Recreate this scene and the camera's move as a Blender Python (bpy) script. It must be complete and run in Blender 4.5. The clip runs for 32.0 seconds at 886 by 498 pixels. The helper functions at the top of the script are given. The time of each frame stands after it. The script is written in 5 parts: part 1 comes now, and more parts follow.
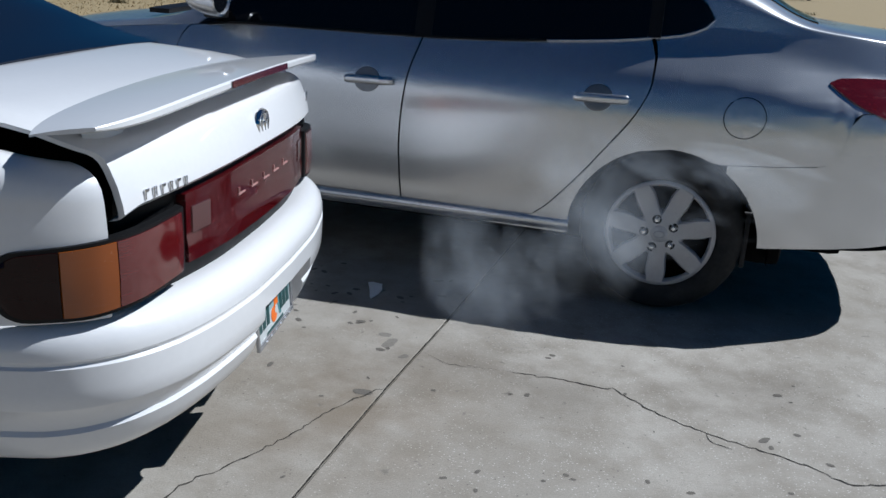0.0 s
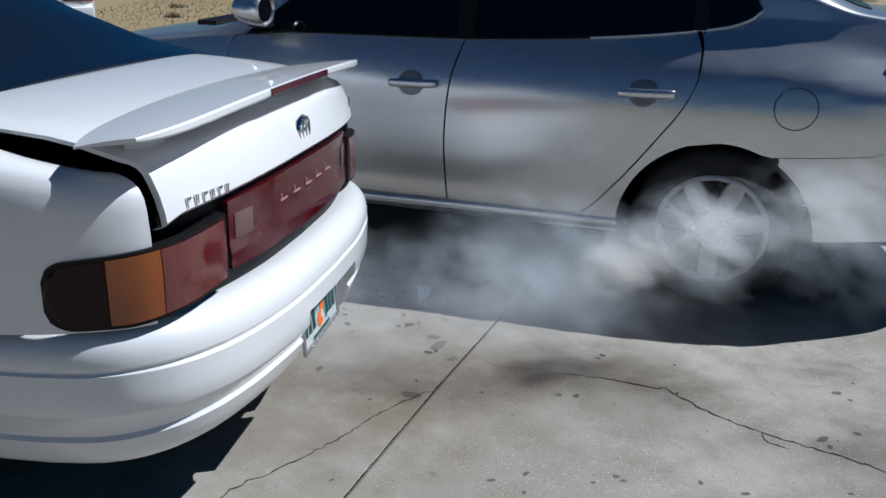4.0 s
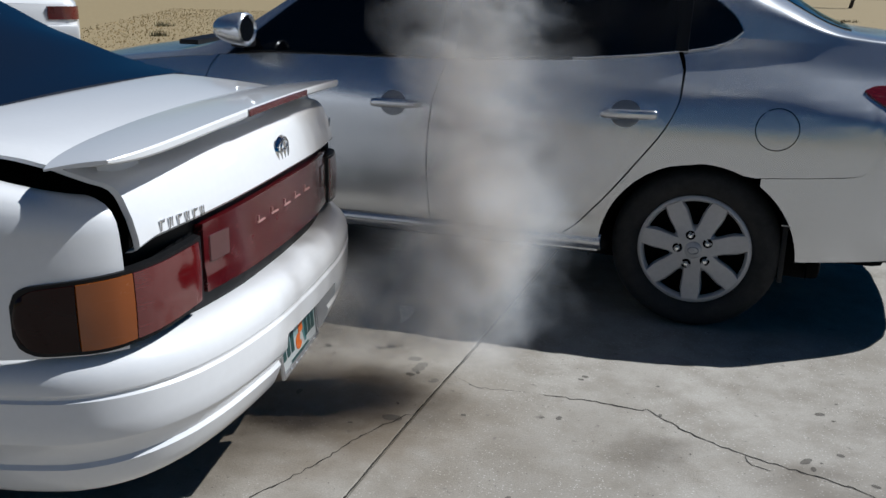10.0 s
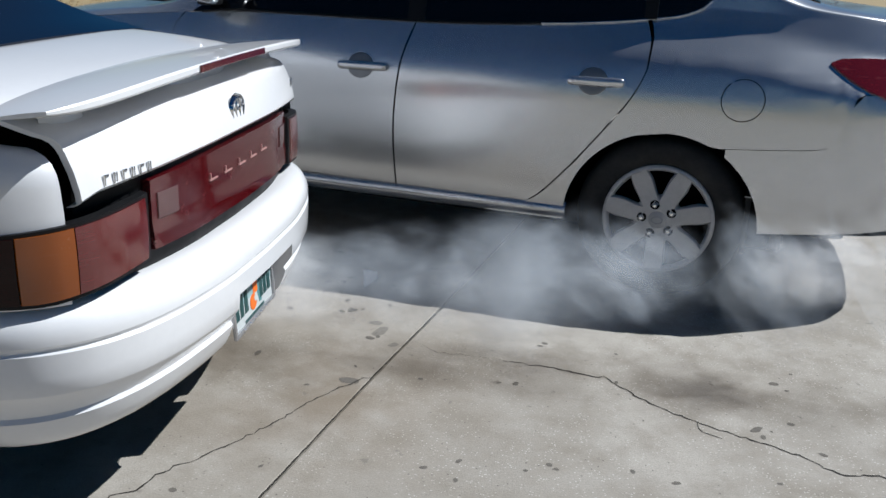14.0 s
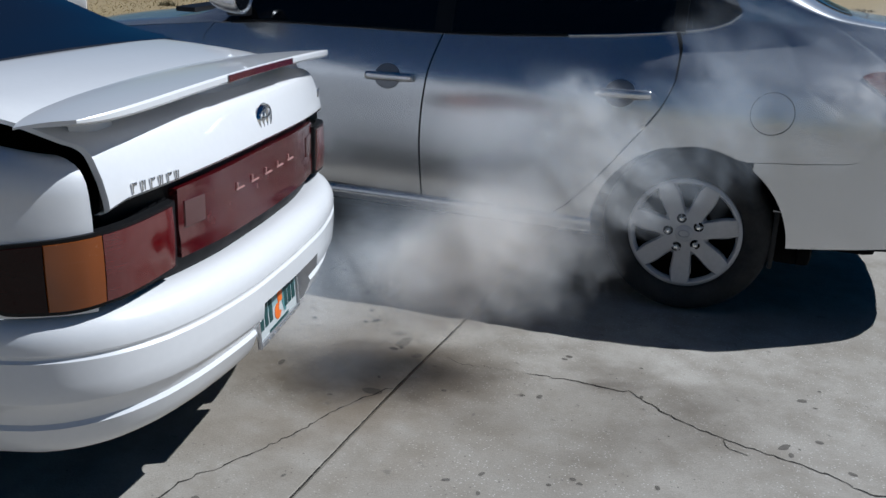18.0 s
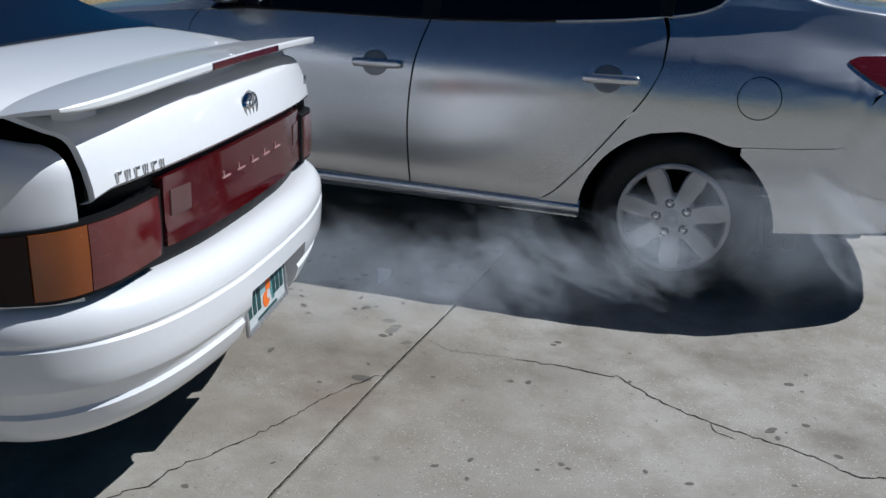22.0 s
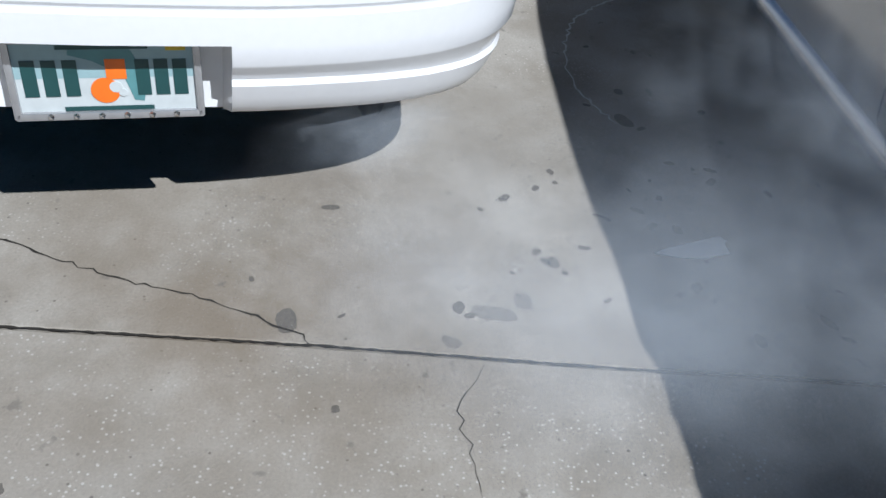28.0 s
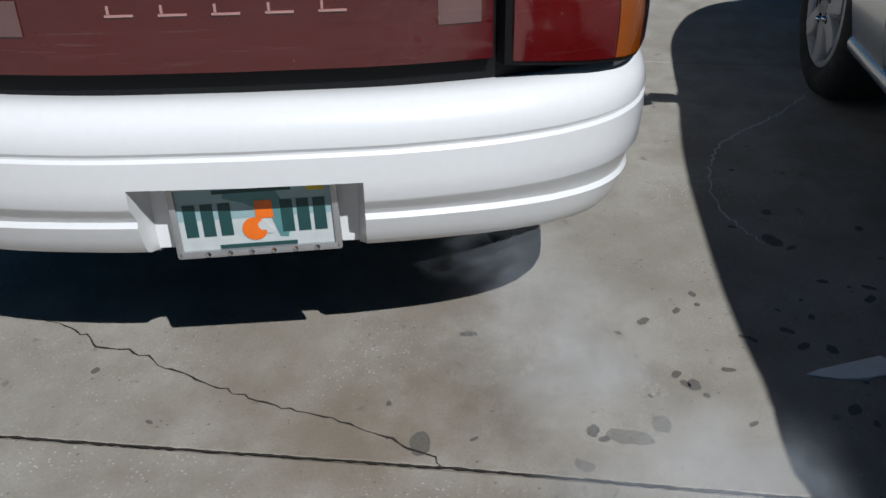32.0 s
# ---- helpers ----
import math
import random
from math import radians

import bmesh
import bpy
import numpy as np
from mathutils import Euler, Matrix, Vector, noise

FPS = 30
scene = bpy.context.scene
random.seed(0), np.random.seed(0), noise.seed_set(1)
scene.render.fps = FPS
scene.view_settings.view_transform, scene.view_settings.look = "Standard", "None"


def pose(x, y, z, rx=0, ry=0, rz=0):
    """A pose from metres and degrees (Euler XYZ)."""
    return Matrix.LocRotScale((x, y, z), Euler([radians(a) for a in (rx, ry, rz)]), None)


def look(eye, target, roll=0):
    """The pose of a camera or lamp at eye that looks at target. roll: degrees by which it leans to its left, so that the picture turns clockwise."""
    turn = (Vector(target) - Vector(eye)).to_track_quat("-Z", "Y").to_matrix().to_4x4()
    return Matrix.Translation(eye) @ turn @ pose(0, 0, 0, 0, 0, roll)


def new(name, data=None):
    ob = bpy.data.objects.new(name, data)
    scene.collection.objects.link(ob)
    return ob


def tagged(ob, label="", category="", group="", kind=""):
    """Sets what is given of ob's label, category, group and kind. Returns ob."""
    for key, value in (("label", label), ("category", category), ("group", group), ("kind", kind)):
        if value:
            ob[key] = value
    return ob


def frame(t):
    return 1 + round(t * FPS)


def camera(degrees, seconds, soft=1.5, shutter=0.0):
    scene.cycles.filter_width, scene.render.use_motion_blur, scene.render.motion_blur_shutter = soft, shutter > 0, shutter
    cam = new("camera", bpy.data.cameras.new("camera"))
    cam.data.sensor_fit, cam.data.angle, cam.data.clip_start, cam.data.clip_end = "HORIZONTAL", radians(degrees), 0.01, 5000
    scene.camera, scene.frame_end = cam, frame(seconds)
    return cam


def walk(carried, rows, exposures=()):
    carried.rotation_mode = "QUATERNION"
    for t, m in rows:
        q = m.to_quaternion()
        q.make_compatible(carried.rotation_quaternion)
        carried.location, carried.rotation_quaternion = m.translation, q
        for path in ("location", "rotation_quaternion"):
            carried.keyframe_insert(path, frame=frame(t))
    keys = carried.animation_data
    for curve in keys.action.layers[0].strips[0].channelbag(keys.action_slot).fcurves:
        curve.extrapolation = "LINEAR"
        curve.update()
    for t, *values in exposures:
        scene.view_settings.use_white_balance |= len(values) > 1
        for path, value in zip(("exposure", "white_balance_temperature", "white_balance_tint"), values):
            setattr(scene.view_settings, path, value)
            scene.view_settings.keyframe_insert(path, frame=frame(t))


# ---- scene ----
cam = camera(53.2, 32.0)
EXPOSURES = [(0, 0.12, 5650, 8), (9, 0.10, 5800, 8), (11.5, 0.25, 5900, 8), (13, 0.36, 5900, 8), (15.5, 0.2, 5800, 8), (18, 0.0, 5650, 8), (21, 0.0, 5650, 8), (24, 0.15, 5850, 8), (27, 0.35, 5650, 8), (28.5, 0.25, 5700, 8), (30, -0.05, 5850, 8), (32, -0.22, 5950, 8)]
PATH = [
    (0, (0.151, -3.309, 1.244), (-0.399, -1.488, 0.624), 3.4),
    (0.5, (0.177, -3.307, 1.247), (-0.419, -1.504, 0.62), 2.6),
    (1, (0.188, -3.31, 1.25), (-0.428, -1.519, 0.608), 2.0),
    (1.5, (0.199, -3.312, 1.249), (-0.411, -1.521, 0.603), 1.8),
    (2, (0.19, -3.308, 1.244), (-0.414, -1.518, 0.588), 1.7),
    (2.5, (0.193, -3.306, 1.239), (-0.424, -1.518, 0.588), 1.3),
    (3, (0.201, -3.308, 1.239), (-0.439, -1.53, 0.584), 1.1),
    (3.5, (0.197, -3.306, 1.24), (-0.475, -1.538, 0.588), 0.8),
    (4, (0.18, -3.294, 1.24), (-0.489, -1.514, 0.622), 0.9),
    (4.5, (0.183, -3.284, 1.247), (-0.541, -1.524, 0.63), 0.5),
    (6.5, (0.185, -3.264, 1.249), (-0.558, -1.512, 0.634), 0.8),
    (7, (0.187, -3.262, 1.25), (-0.538, -1.504, 0.627), 0.8),
    (7.5, (0.194, -3.259, 1.252), (-0.489, -1.489, 0.621), 0.9),
    (8, (0.188, -3.263, 1.247), (-0.467, -1.475, 0.635), 1.1),
    (8.5, (0.199, -3.269, 1.25), (-0.43, -1.465, 0.659), 1.3),
    (9, (0.201, -3.275, 1.24), (-0.422, -1.472, 0.638), 0.7),
    (9.5, (0.192, -3.272, 1.236), (-0.437, -1.465, 0.655), 0.7),
    (10, (0.189, -3.267, 1.243), (-0.458, -1.465, 0.664), 1.1),
    (10.5, (0.209, -3.261, 1.239), (-0.437, -1.455, 0.672), 1.7),
    (11, (0.283, -3.251, 1.231), (-0.428, -1.478, 0.64), 0.3),
    (11.5, (0.311, -3.226, 1.241), (-0.328, -1.44, 0.609), 1.6),
    (12, (0.299, -3.209, 1.231), (-0.355, -1.429, 0.597), 1.3),
    (12.5, (0.27, -3.219, 1.23), (-0.39, -1.444, 0.586), 1.9),
    (13, (0.253, -3.233, 1.232), (-0.389, -1.453, 0.584), 2.6),
    (13.5, (0.245, -3.243, 1.23), (-0.364, -1.452, 0.582), 2.4),
    (15.5, (0.259, -3.232, 1.228), (-0.327, -1.424, 0.605), 3.0),
    (16, (0.239, -3.232, 1.23), (-0.399, -1.44, 0.613), 3.2),
    (16.5, (0.236, -3.228, 1.227), (-0.408, -1.439, 0.609), 3.1),
    (17, (0.242, -3.237, 1.225), (-0.431, -1.462, 0.593), 3.0),
    (17.5, (0.237, -3.234, 1.223), (-0.416, -1.454, 0.588), 3.0),
    (18, (0.244, -3.236, 1.227), (-0.409, -1.451, 0.604), 2.7),
    (18.5, (0.252, -3.24, 1.23), (-0.384, -1.45, 0.607), 2.9),
    (19, (0.246, -3.232, 1.232), (-0.363, -1.435, 0.6), 3.3),
    (19.5, (0.236, -3.226, 1.221), (-0.368, -1.433, 0.572), 2.8),
    (20, (0.242, -3.226, 1.219), (-0.381, -1.447, 0.55), 2.4),
    (20.5, (0.239, -3.225, 1.216), (-0.397, -1.45, 0.548), 2.3),
    (21, (0.245, -3.228, 1.229), (-0.381, -1.451, 0.56), 2.4),
    (21.5, (0.25, -3.234, 1.229), (-0.384, -1.456, 0.568), 2.5),
    (22, (0.253, -3.234, 1.229), (-0.377, -1.451, 0.578), 2.5),
    (22.5, (0.263, -3.234, 1.228), (-0.358, -1.453, 0.562), 2.5),
    (23, (0.317, -3.208, 1.186), (-0.278, -1.452, 0.435), 5.6),
    (23.5, (0.362, -3.068, 1.167), (-0.151, -1.33, 0.322), 7.6),
    (24, (0.347, -2.819, 1.121), (-0.229, -1.173, 0.142), 5.6),
    (24.5, (0.472, -2.572, 1.129), (-0.389, -1.106, 0.077), 4.2),
    (26.5, (0.609, -1.324, 1.203), (-0.641, -0.349, -0.017), 7.9),
    (27, (0.488, -1.247, 1.113), (-0.93, -0.358, 0.018), 9.4),
    (27.5, (0.483, -1.092, 1.116), (-1.015, -0.7, -0.15), 7.9),
    (28, (0.373, -0.981, 1.067), (-1.188, -0.779, -0.167), 8.9),
    (28.5, (0.393, -0.896, 1.062), (-1.189, -1.127, -0.14), 4.0),
    (29, (0.417, -0.904, 1.107), (-1.216, -1.024, -0.041), 4.1),
    (29.5, (0.437, -0.938, 1.095), (-1.201, -1.004, -0.051), -1.0),
    (30, (0.439, -0.914, 1.076), (-1.288, -0.983, 0.069), 4.4),
    (30.5, (0.432, -0.899, 1.068), (-1.27, -1.023, 0.024), 0.5),
    (31, (0.424, -0.901, 1.076), (-1.278, -1.032, 0.035), 0.5),
    (31.5, (0.42, -0.883, 1.07), (-1.285, -1.039, 0.037), -0.0),
    (32, (0.419, -0.892, 1.064), (-1.305, -1.11, 0.074), -0.9),
]
walk(cam, [(t, look(eye, target, roll)) for t, eye, target, roll in PATH], EXPOSURES)

# ---- light ----
SUN_TO = Vector((0.68, 0.485, 1.0)).normalized()
world = bpy.data.worlds.new("sky")
scene.world = world
world.use_nodes = True
wn = world.node_tree
sky = wn.nodes.new("ShaderNodeTexSky")
sky.sky_type, sky.sun_disc = "NISHITA", False
sky.sun_elevation = math.asin(SUN_TO.z)
sky.sun_rotation = math.atan2(SUN_TO.x, SUN_TO.y)
sky.altitude, sky.air_density, sky.dust_density, sky.ozone_density = 1500, 1.0, 0.1, 3.0
deep = wn.nodes.new("ShaderNodeHueSaturation")
deep.inputs["Saturation"].default_value = 1.5
wn.links.new(sky.outputs[0], deep.inputs["Color"])
wn.links.new(deep.outputs[0], wn.nodes["Background"].inputs[0])
wn.nodes["Background"].inputs[1].default_value = 0.024
sun_data = bpy.data.lights.new("sun", "SUN")
sun_data.energy, sun_data.angle, sun_data.color = 5.0, radians(0.53), (1.0, 0.97, 0.92)
sun = new("sun", sun_data)
sun.matrix_world = look(SUN_TO * 30, (0, 0, 0))
scene.cycles.transparent_max_bounces = 64

# ---- materials ----


class Mat:
    """A node material with short ways to add noise, ramps and bumps."""

    def __init__(self, name, **inputs):
        self.mat = bpy.data.materials.new(name)
        self.mat.use_nodes = True
        self.tree = self.mat.node_tree
        self.bsdf = self.tree.nodes["Principled BSDF"]
        for key, value in inputs.items():
            self.set(key.replace("_", " "), value)

    def set(self, key, value):
        socket = self.bsdf.inputs[key]
        if hasattr(value, "links"):
            self.tree.links.new(value, socket)
        else:
            socket.default_value = (*value, 1) if isinstance(value, tuple) and len(value) == 3 else value

    def node(self, kind, **settings):
        n = self.tree.nodes.new(kind)
        for key, value in settings.items():
            if key == "blend":
                n.blend_type = value
            elif key == "data":
                n.data_type = value
            elif key == "operation":
                n.operation = value
            elif key == "feature":
                n.feature = value
        return n

    def link(self, a, b):
        if hasattr(a, "links"):
            self.tree.links.new(a, b)
        else:
            b.default_value = a

    def coords(self):
        return self.node("ShaderNodeTexCoord").outputs["Object"]

    def world(self):
        return self.node("ShaderNodeNewGeometry").outputs["Position"]

    def noise(self, scale, detail=4.0, rough=0.55, at=None):
        n = self.node("ShaderNodeTexNoise")
        n.inputs["Scale"].default_value, n.inputs["Detail"].default_value, n.inputs["Roughness"].default_value = scale, detail, rough
        self.link(at or self.coords(), n.inputs["Vector"])
        return n.outputs["Fac"]

    def ramp(self, fac, low, high, a=0.0, b=1.0):
        n = self.node("ShaderNodeMapRange")
        for i, v in enumerate((low, high, a, b)):
            n.inputs[1 + i].default_value = v
        self.link(fac, n.inputs[0])
        return n.outputs[0]

    def mix(self, fac, a, b, blend="MIX"):
        n = self.node("ShaderNodeMix", data="RGBA", blend=blend)
        n.clamp_factor = True
        self.link(fac, n.inputs[0])
        for v, s in ((a, n.inputs[6]), (b, n.inputs[7])):
            self.link((*v, 1) if isinstance(v, tuple) else v, s)
        return n.outputs[2]

    def math(self, operation, a, b):
        n = self.node("ShaderNodeMath", operation=operation)
        self.link(a, n.inputs[0])
        self.link(b, n.inputs[1])
        return n.outputs[0]

    def bump(self, height, strength=0.2, distance=0.01):
        n = self.node("ShaderNodeBump")
        n.inputs["Strength"].default_value, n.inputs["Distance"].default_value = strength, distance
        self.link(height, n.inputs["Height"])
        self.set("Normal", n.outputs[0])


def plain(name, color, rough=0.5, metal=0.0, grain=40.0, vary=0.15, coat=0.0, bump=0.05, **more):
    m = Mat(name, Roughness=rough, Metallic=metal, **more)
    n = m.noise(grain, 5)
    dark = tuple(c * (1 - vary) for c in color)
    light = tuple(min(1, c * (1 + vary)) for c in color)
    m.set("Base Color", m.mix(n, dark, light))
    m.set("Roughness", m.ramp(m.noise(grain * 0.3, 3), 0.2, 0.8, max(0.02, rough * 0.8), min(1, rough * 1.25)))
    m.set("Coat Weight", coat)
    if bump:
        m.bump(m.noise(grain * 3, 4), bump, 0.003)
    return m.mat


def car_paint(name, color, metal, rough, dust):
    """Clear-coated paint with fine flakes, a thin film of dust and faint orange peel."""
    m = Mat(name, Metallic=metal)
    flake = m.noise(60, 3)
    film = m.ramp(m.noise(3.0, 2, 0.5), 0.1, 0.9)
    base = m.mix(m.math("MULTIPLY", flake, 0.25), color, tuple(c * 0.75 for c in color))
    m.set("Base Color", m.mix(m.math("MULTIPLY", film, dust), base, (0.42, 0.39, 0.34)))
    m.set("Roughness", m.ramp(film, 0, 1, rough, rough + 0.03))
    m.set("Coat Weight", 0.8)
    m.set("Coat Roughness", 0.06)
    return m.mat


silver_paint = car_paint("silver_paint", (0.64, 0.66, 0.69), 0.80, 0.25, 0.03)
white_paint = car_paint("white_paint", (0.80, 0.80, 0.81), 0.0, 0.32, 0.10)
black_trim = plain("black_trim", (0.008, 0.008, 0.009), 0.45, grain=60, Specular_IOR_Level=0.2)
dark_gap = plain("dark_gap", (0.003, 0.003, 0.003), 0.95, Specular_IOR_Level=0.05)
underside = plain("underside", (0.006, 0.006, 0.006), 0.95, Specular_IOR_Level=0.1)
rubber = plain("rubber", (0.016, 0.016, 0.016), 0.8, grain=90, vary=0.4)
cover_grey = plain("cover_grey", (0.44, 0.44, 0.45), 0.42, 0.30, grain=70, vary=0.12)
dark_metal = plain("dark_metal", (0.07, 0.07, 0.075), 0.35, 0.8)
chrome = plain("chrome", (0.75, 0.76, 0.78), 0.12, 1.0, vary=0.05)
cup_grey = plain("cup_grey", (0.20, 0.21, 0.23), 0.35, 0.7, vary=0.1)
dull_chrome = plain("dull_chrome", (0.32, 0.33, 0.35), 0.28, 0.9, vary=0.1)


def tinted_glass(name, color, rough=0.03):
    m = Mat(name, Roughness=rough)
    m.set("Base Color", color)
    m.set("Specular IOR Level", 0.25)
    m.bump(m.noise(4, 2), 0.01, 0.002)
    return m.mat


side_glass = tinted_glass("side_glass", (0.004, 0.005, 0.007))
rear_glass = tinted_glass("rear_glass", (0.006, 0.010, 0.020))


def lens(name, color, dirty, rough=0.07, gloss=0.8):
    """Moulded lamp plastic with fine ribs, scratches and chalky wear."""
    m = Mat(name)
    fine = m.noise(240, 4, 0.7)
    worn = m.ramp(m.noise(26, 6, 0.7), 0.56, 0.74)
    speck = m.ramp(fine, 0.62, 0.75)
    pale = tuple(min(1, c * 0.5 + 0.30) for c in color)
    deep = m.mix(m.noise(9, 3), tuple(c * 0.7 for c in color), color)
    long = m.node("ShaderNodeVectorMath", operation="MULTIPLY")
    m.link(m.coords(), long.inputs[0])
    long.inputs[1].default_value = (20, 5, 130)
    streak = m.ramp(m.noise(1.0, 5, 0.6, long.outputs[0]), 0.58, 0.74, 0, 0.28 * dirty)
    deep = m.mix(streak, deep, tuple(min(1, c * 0.7 + 0.10) for c in color))
    m.set("Base Color", m.mix(m.math("MULTIPLY", m.math("MULTIPLY", worn, speck), dirty), deep, pale))
    m.set("Roughness", m.ramp(worn, 0, 1, rough, rough + 0.35))
    m.set("Coat Weight", gloss)
    m.set("Specular IOR Level", gloss)
    m.bump(fine, 0.05, 0.002)
    return m.mat


red_lens = lens("red_lens", (0.080, 0.003, 0.005), 1.0)
red_lamp = lens("red_lamp", (0.115, 0.005, 0.006), 0.5)
deep_red = lens("deep_red", (0.10, 0.006, 0.006), 0.1)
amber_lens = lens("amber_lens", (0.30, 0.070, 0.004), 0.2, 0.08, 0.5)
smoked_red = lens("smoked_red", (0.016, 0.002, 0.002), 0.05, 0.08, 0.15)
clear_lens = lens("clear_lens", (0.15, 0.08, 0.075), 0.5)


def concrete():
    """Driveway concrete: broad stains, fine grit and pale and dark stones in the worn surface."""
    m = Mat("concrete")
    at = m.world()
    broad = m.noise(0.9, 6, 0.6, at)
    mid = m.noise(5.5, 6, 0.65, at)
    grit = m.noise(170, 3, 0.7, at)
    stone = m.node("ShaderNodeTexVoronoi")
    stone.inputs["Scale"].default_value = 105
    m.link(at, stone.inputs["Vector"])
    pale = m.ramp(stone.outputs["Distance"], 0.16, 0.30, 1, 0)
    pick = m.ramp(stone.outputs["Color"], 0.44, 0.54)
    base = m.mix(m.ramp(broad, 0.35, 0.65), (0.272, 0.247, 0.212), (0.394, 0.366, 0.324))
    base = m.mix(m.ramp(mid, 0.40, 0.66, 0, 0.8), base, (0.215, 0.188, 0.152))
    base = m.mix(m.ramp(m.noise(2.2, 5, 0.6, at), 0.56, 0.70, 0, 0.35), base, (0.20, 0.17, 0.13))
    base = m.mix(m.ramp(grit, 0.35, 0.70, 0, 0.35), base, (0.17, 0.16, 0.145))
    apart = m.node("ShaderNodeSeparateXYZ")
    m.link(at, apart.inputs[0])
    bare = m.ramp(apart.outputs["X"], -0.70, -0.66, 0.0, 0.12)
    worn = m.ramp(m.math("ADD", m.noise(2.6, 4, 0.6, at), bare), 0.48, 0.64, 0, 0.55)
    base = m.mix(m.math("MULTIPLY", m.math("MULTIPLY", pale, pick), worn), base, (0.56, 0.54, 0.50))
    pit = m.node("ShaderNodeTexVoronoi")
    pit.inputs["Scale"].default_value = 55
    m.link(at, pit.inputs["Vector"])
    pits = m.math("MULTIPLY", m.ramp(pit.outputs["Distance"], 0.10, 0.18, 1, 0), m.ramp(pit.outputs["Color"], 0.72, 0.80))
    base = m.mix(m.math("MULTIPLY", pits, 0.8), base, (0.09, 0.08, 0.07))
    # brown stain by the joint, with the smoke's brown shadow painted in
    away = m.node("ShaderNodeVectorMath", operation="DISTANCE")
    m.link(at, away.inputs[0])
    away.inputs[1].default_value = (-0.82, -1.15, 0)
    stain_and_shade = m.math("MULTIPLY", m.ramp(away.outputs["Value"], 0.12, 0.62, 1, 0), m.ramp(m.noise(4.5, 5, 0.6, at), 0.36, 0.60, 0.15, 0.75))
    base = m.mix(stain_and_shade, base, (0.165, 0.130, 0.092))
    spots = m.ramp(m.noise(16, 4, 0.55, at), 0.665, 0.72, 0, 0.65)
    m.set("Base Color", m.mix(spots, base, (0.13, 0.115, 0.10)))
    m.set("Roughness", m.ramp(grit, 0.3, 0.7, 0.72, 0.95))
    m.bump(m.math("ADD", grit, m.math("MULTIPLY", mid, 1.5)), 0.35, 0.004)
    return m.mat


concrete_mat = concrete()
soil_mat = plain("soil", (0.27, 0.205, 0.105), 0.95, grain=9, vary=0.30, bump=0.4)
tar_mat = plain("tar", (0.02, 0.019, 0.018), 0.85, grain=120, vary=0.4, bump=0.3)
crack_mat = plain("crack_dirt", (0.020, 0.017, 0.013), 0.95, grain=200, vary=0.4)
straw_mat = plain("dry_grass", (0.30, 0.215, 0.095), 0.8, grain=30, vary=0.4, bump=0)
stain_mat = plain("oil_stain", (0.11, 0.098, 0.084), 0.8, grain=150, vary=0.4, bump=0.1)
# near-white, for the painted light patch and the far kerb
pale_mat = plain("paper", (0.80, 0.79, 0.76), 0.8, grain=60, vary=0.08)

# ---- helpers of shape ----


def curve(xs, ys):
    """A smooth function through points, with no overshoot."""
    xs, ys = np.array(xs, float), np.array(ys, float)
    step = np.diff(ys) / np.diff(xs)
    slope = np.zeros(len(xs))
    slope[0], slope[-1] = step[0], step[-1]
    for i in range(1, len(xs) - 1):
        if step[i - 1] * step[i] > 0:
            slope[i] = 2 * step[i - 1] * step[i] / (step[i - 1] + step[i])

    def at(x):
        i = int(np.clip(np.searchsorted(xs, x) - 1, 0, len(xs) - 2))
        w = xs[i + 1] - xs[i]
        t = (x - xs[i]) / w
        if t < 0:
            return float(ys[0] + slope[0] * (x - xs[0]))
        if t > 1:
            return float(ys[-1] + slope[-1] * (x - xs[-1]))
        a, b, c, d = ys[i], slope[i] * w, ys[i + 1], slope[i + 1] * w
        return float(a + b * t + (3 * c - 3 * a - 2 * b - d) * t**2 + (2 * a - 2 * c + b + d) * t**3)

    return at


def grid(bm, rows, flip=False, closed=False):
    """Faces over rows of points; returns the vertices."""
    made = [[bm.verts.new(p) for p in row] for row in rows]
    for a, b in zip(made, made[1:]):
        n = len(a)
        for i in range(n if closed else n - 1):
            quad = (a[i], a[(i + 1) % n], b[(i + 1) % n], b[i])
            bm.faces.new(quad[::-1] if flip else quad)
    return made


def framed(rows, into):
    """Rows of a panel with a turned-in edge all round, moved by the vector into."""
    into = Vector(into)
    rows = [[Vector(p) for p in row] for row in rows]
    rows = [[row[0] + into, *row, row[-1] + into] for row in rows]
    first, last = [p + into for p in rows[0]], [p + into for p in rows[-1]]
    return [first, *rows, last]


def box(bm, lo, hi, m=None, bevel=0.0):
    made = bmesh.ops.create_cube(bm, size=1.0)["verts"]
    lo, hi = Vector(lo), Vector(hi)
    for v in made:
        v.co = Vector([lo[i] + (v.co[i] + 0.5) * (hi[i] - lo[i]) for i in range(3)])
    if bevel:
        edges = list({e for v in made for e in v.link_edges})
        out = bmesh.ops.bevel(bm, geom=edges, offset=bevel, segments=2, affect="EDGES", profile=0.6)
        made = list({v for f in out["faces"] for v in f.verts} | {v for v in made if v.is_valid})
    if m is not None:
        for v in made:
            v.co = m @ v.co
    return made


def lathe(bm, profile, steps=48, flip=False):
    """Turns (radius, y) points about the y axis."""
    rows = []
    for i in range(steps):
        a = 2 * math.pi * i / steps
        rows.append([(r * math.cos(a), y, r * math.sin(a)) for r, y in profile])
    rows.append(rows[0])
    made = grid(bm, rows, flip)
    bmesh.ops.remove_doubles(bm, verts=[v for row in made for v in row], dist=1e-5)


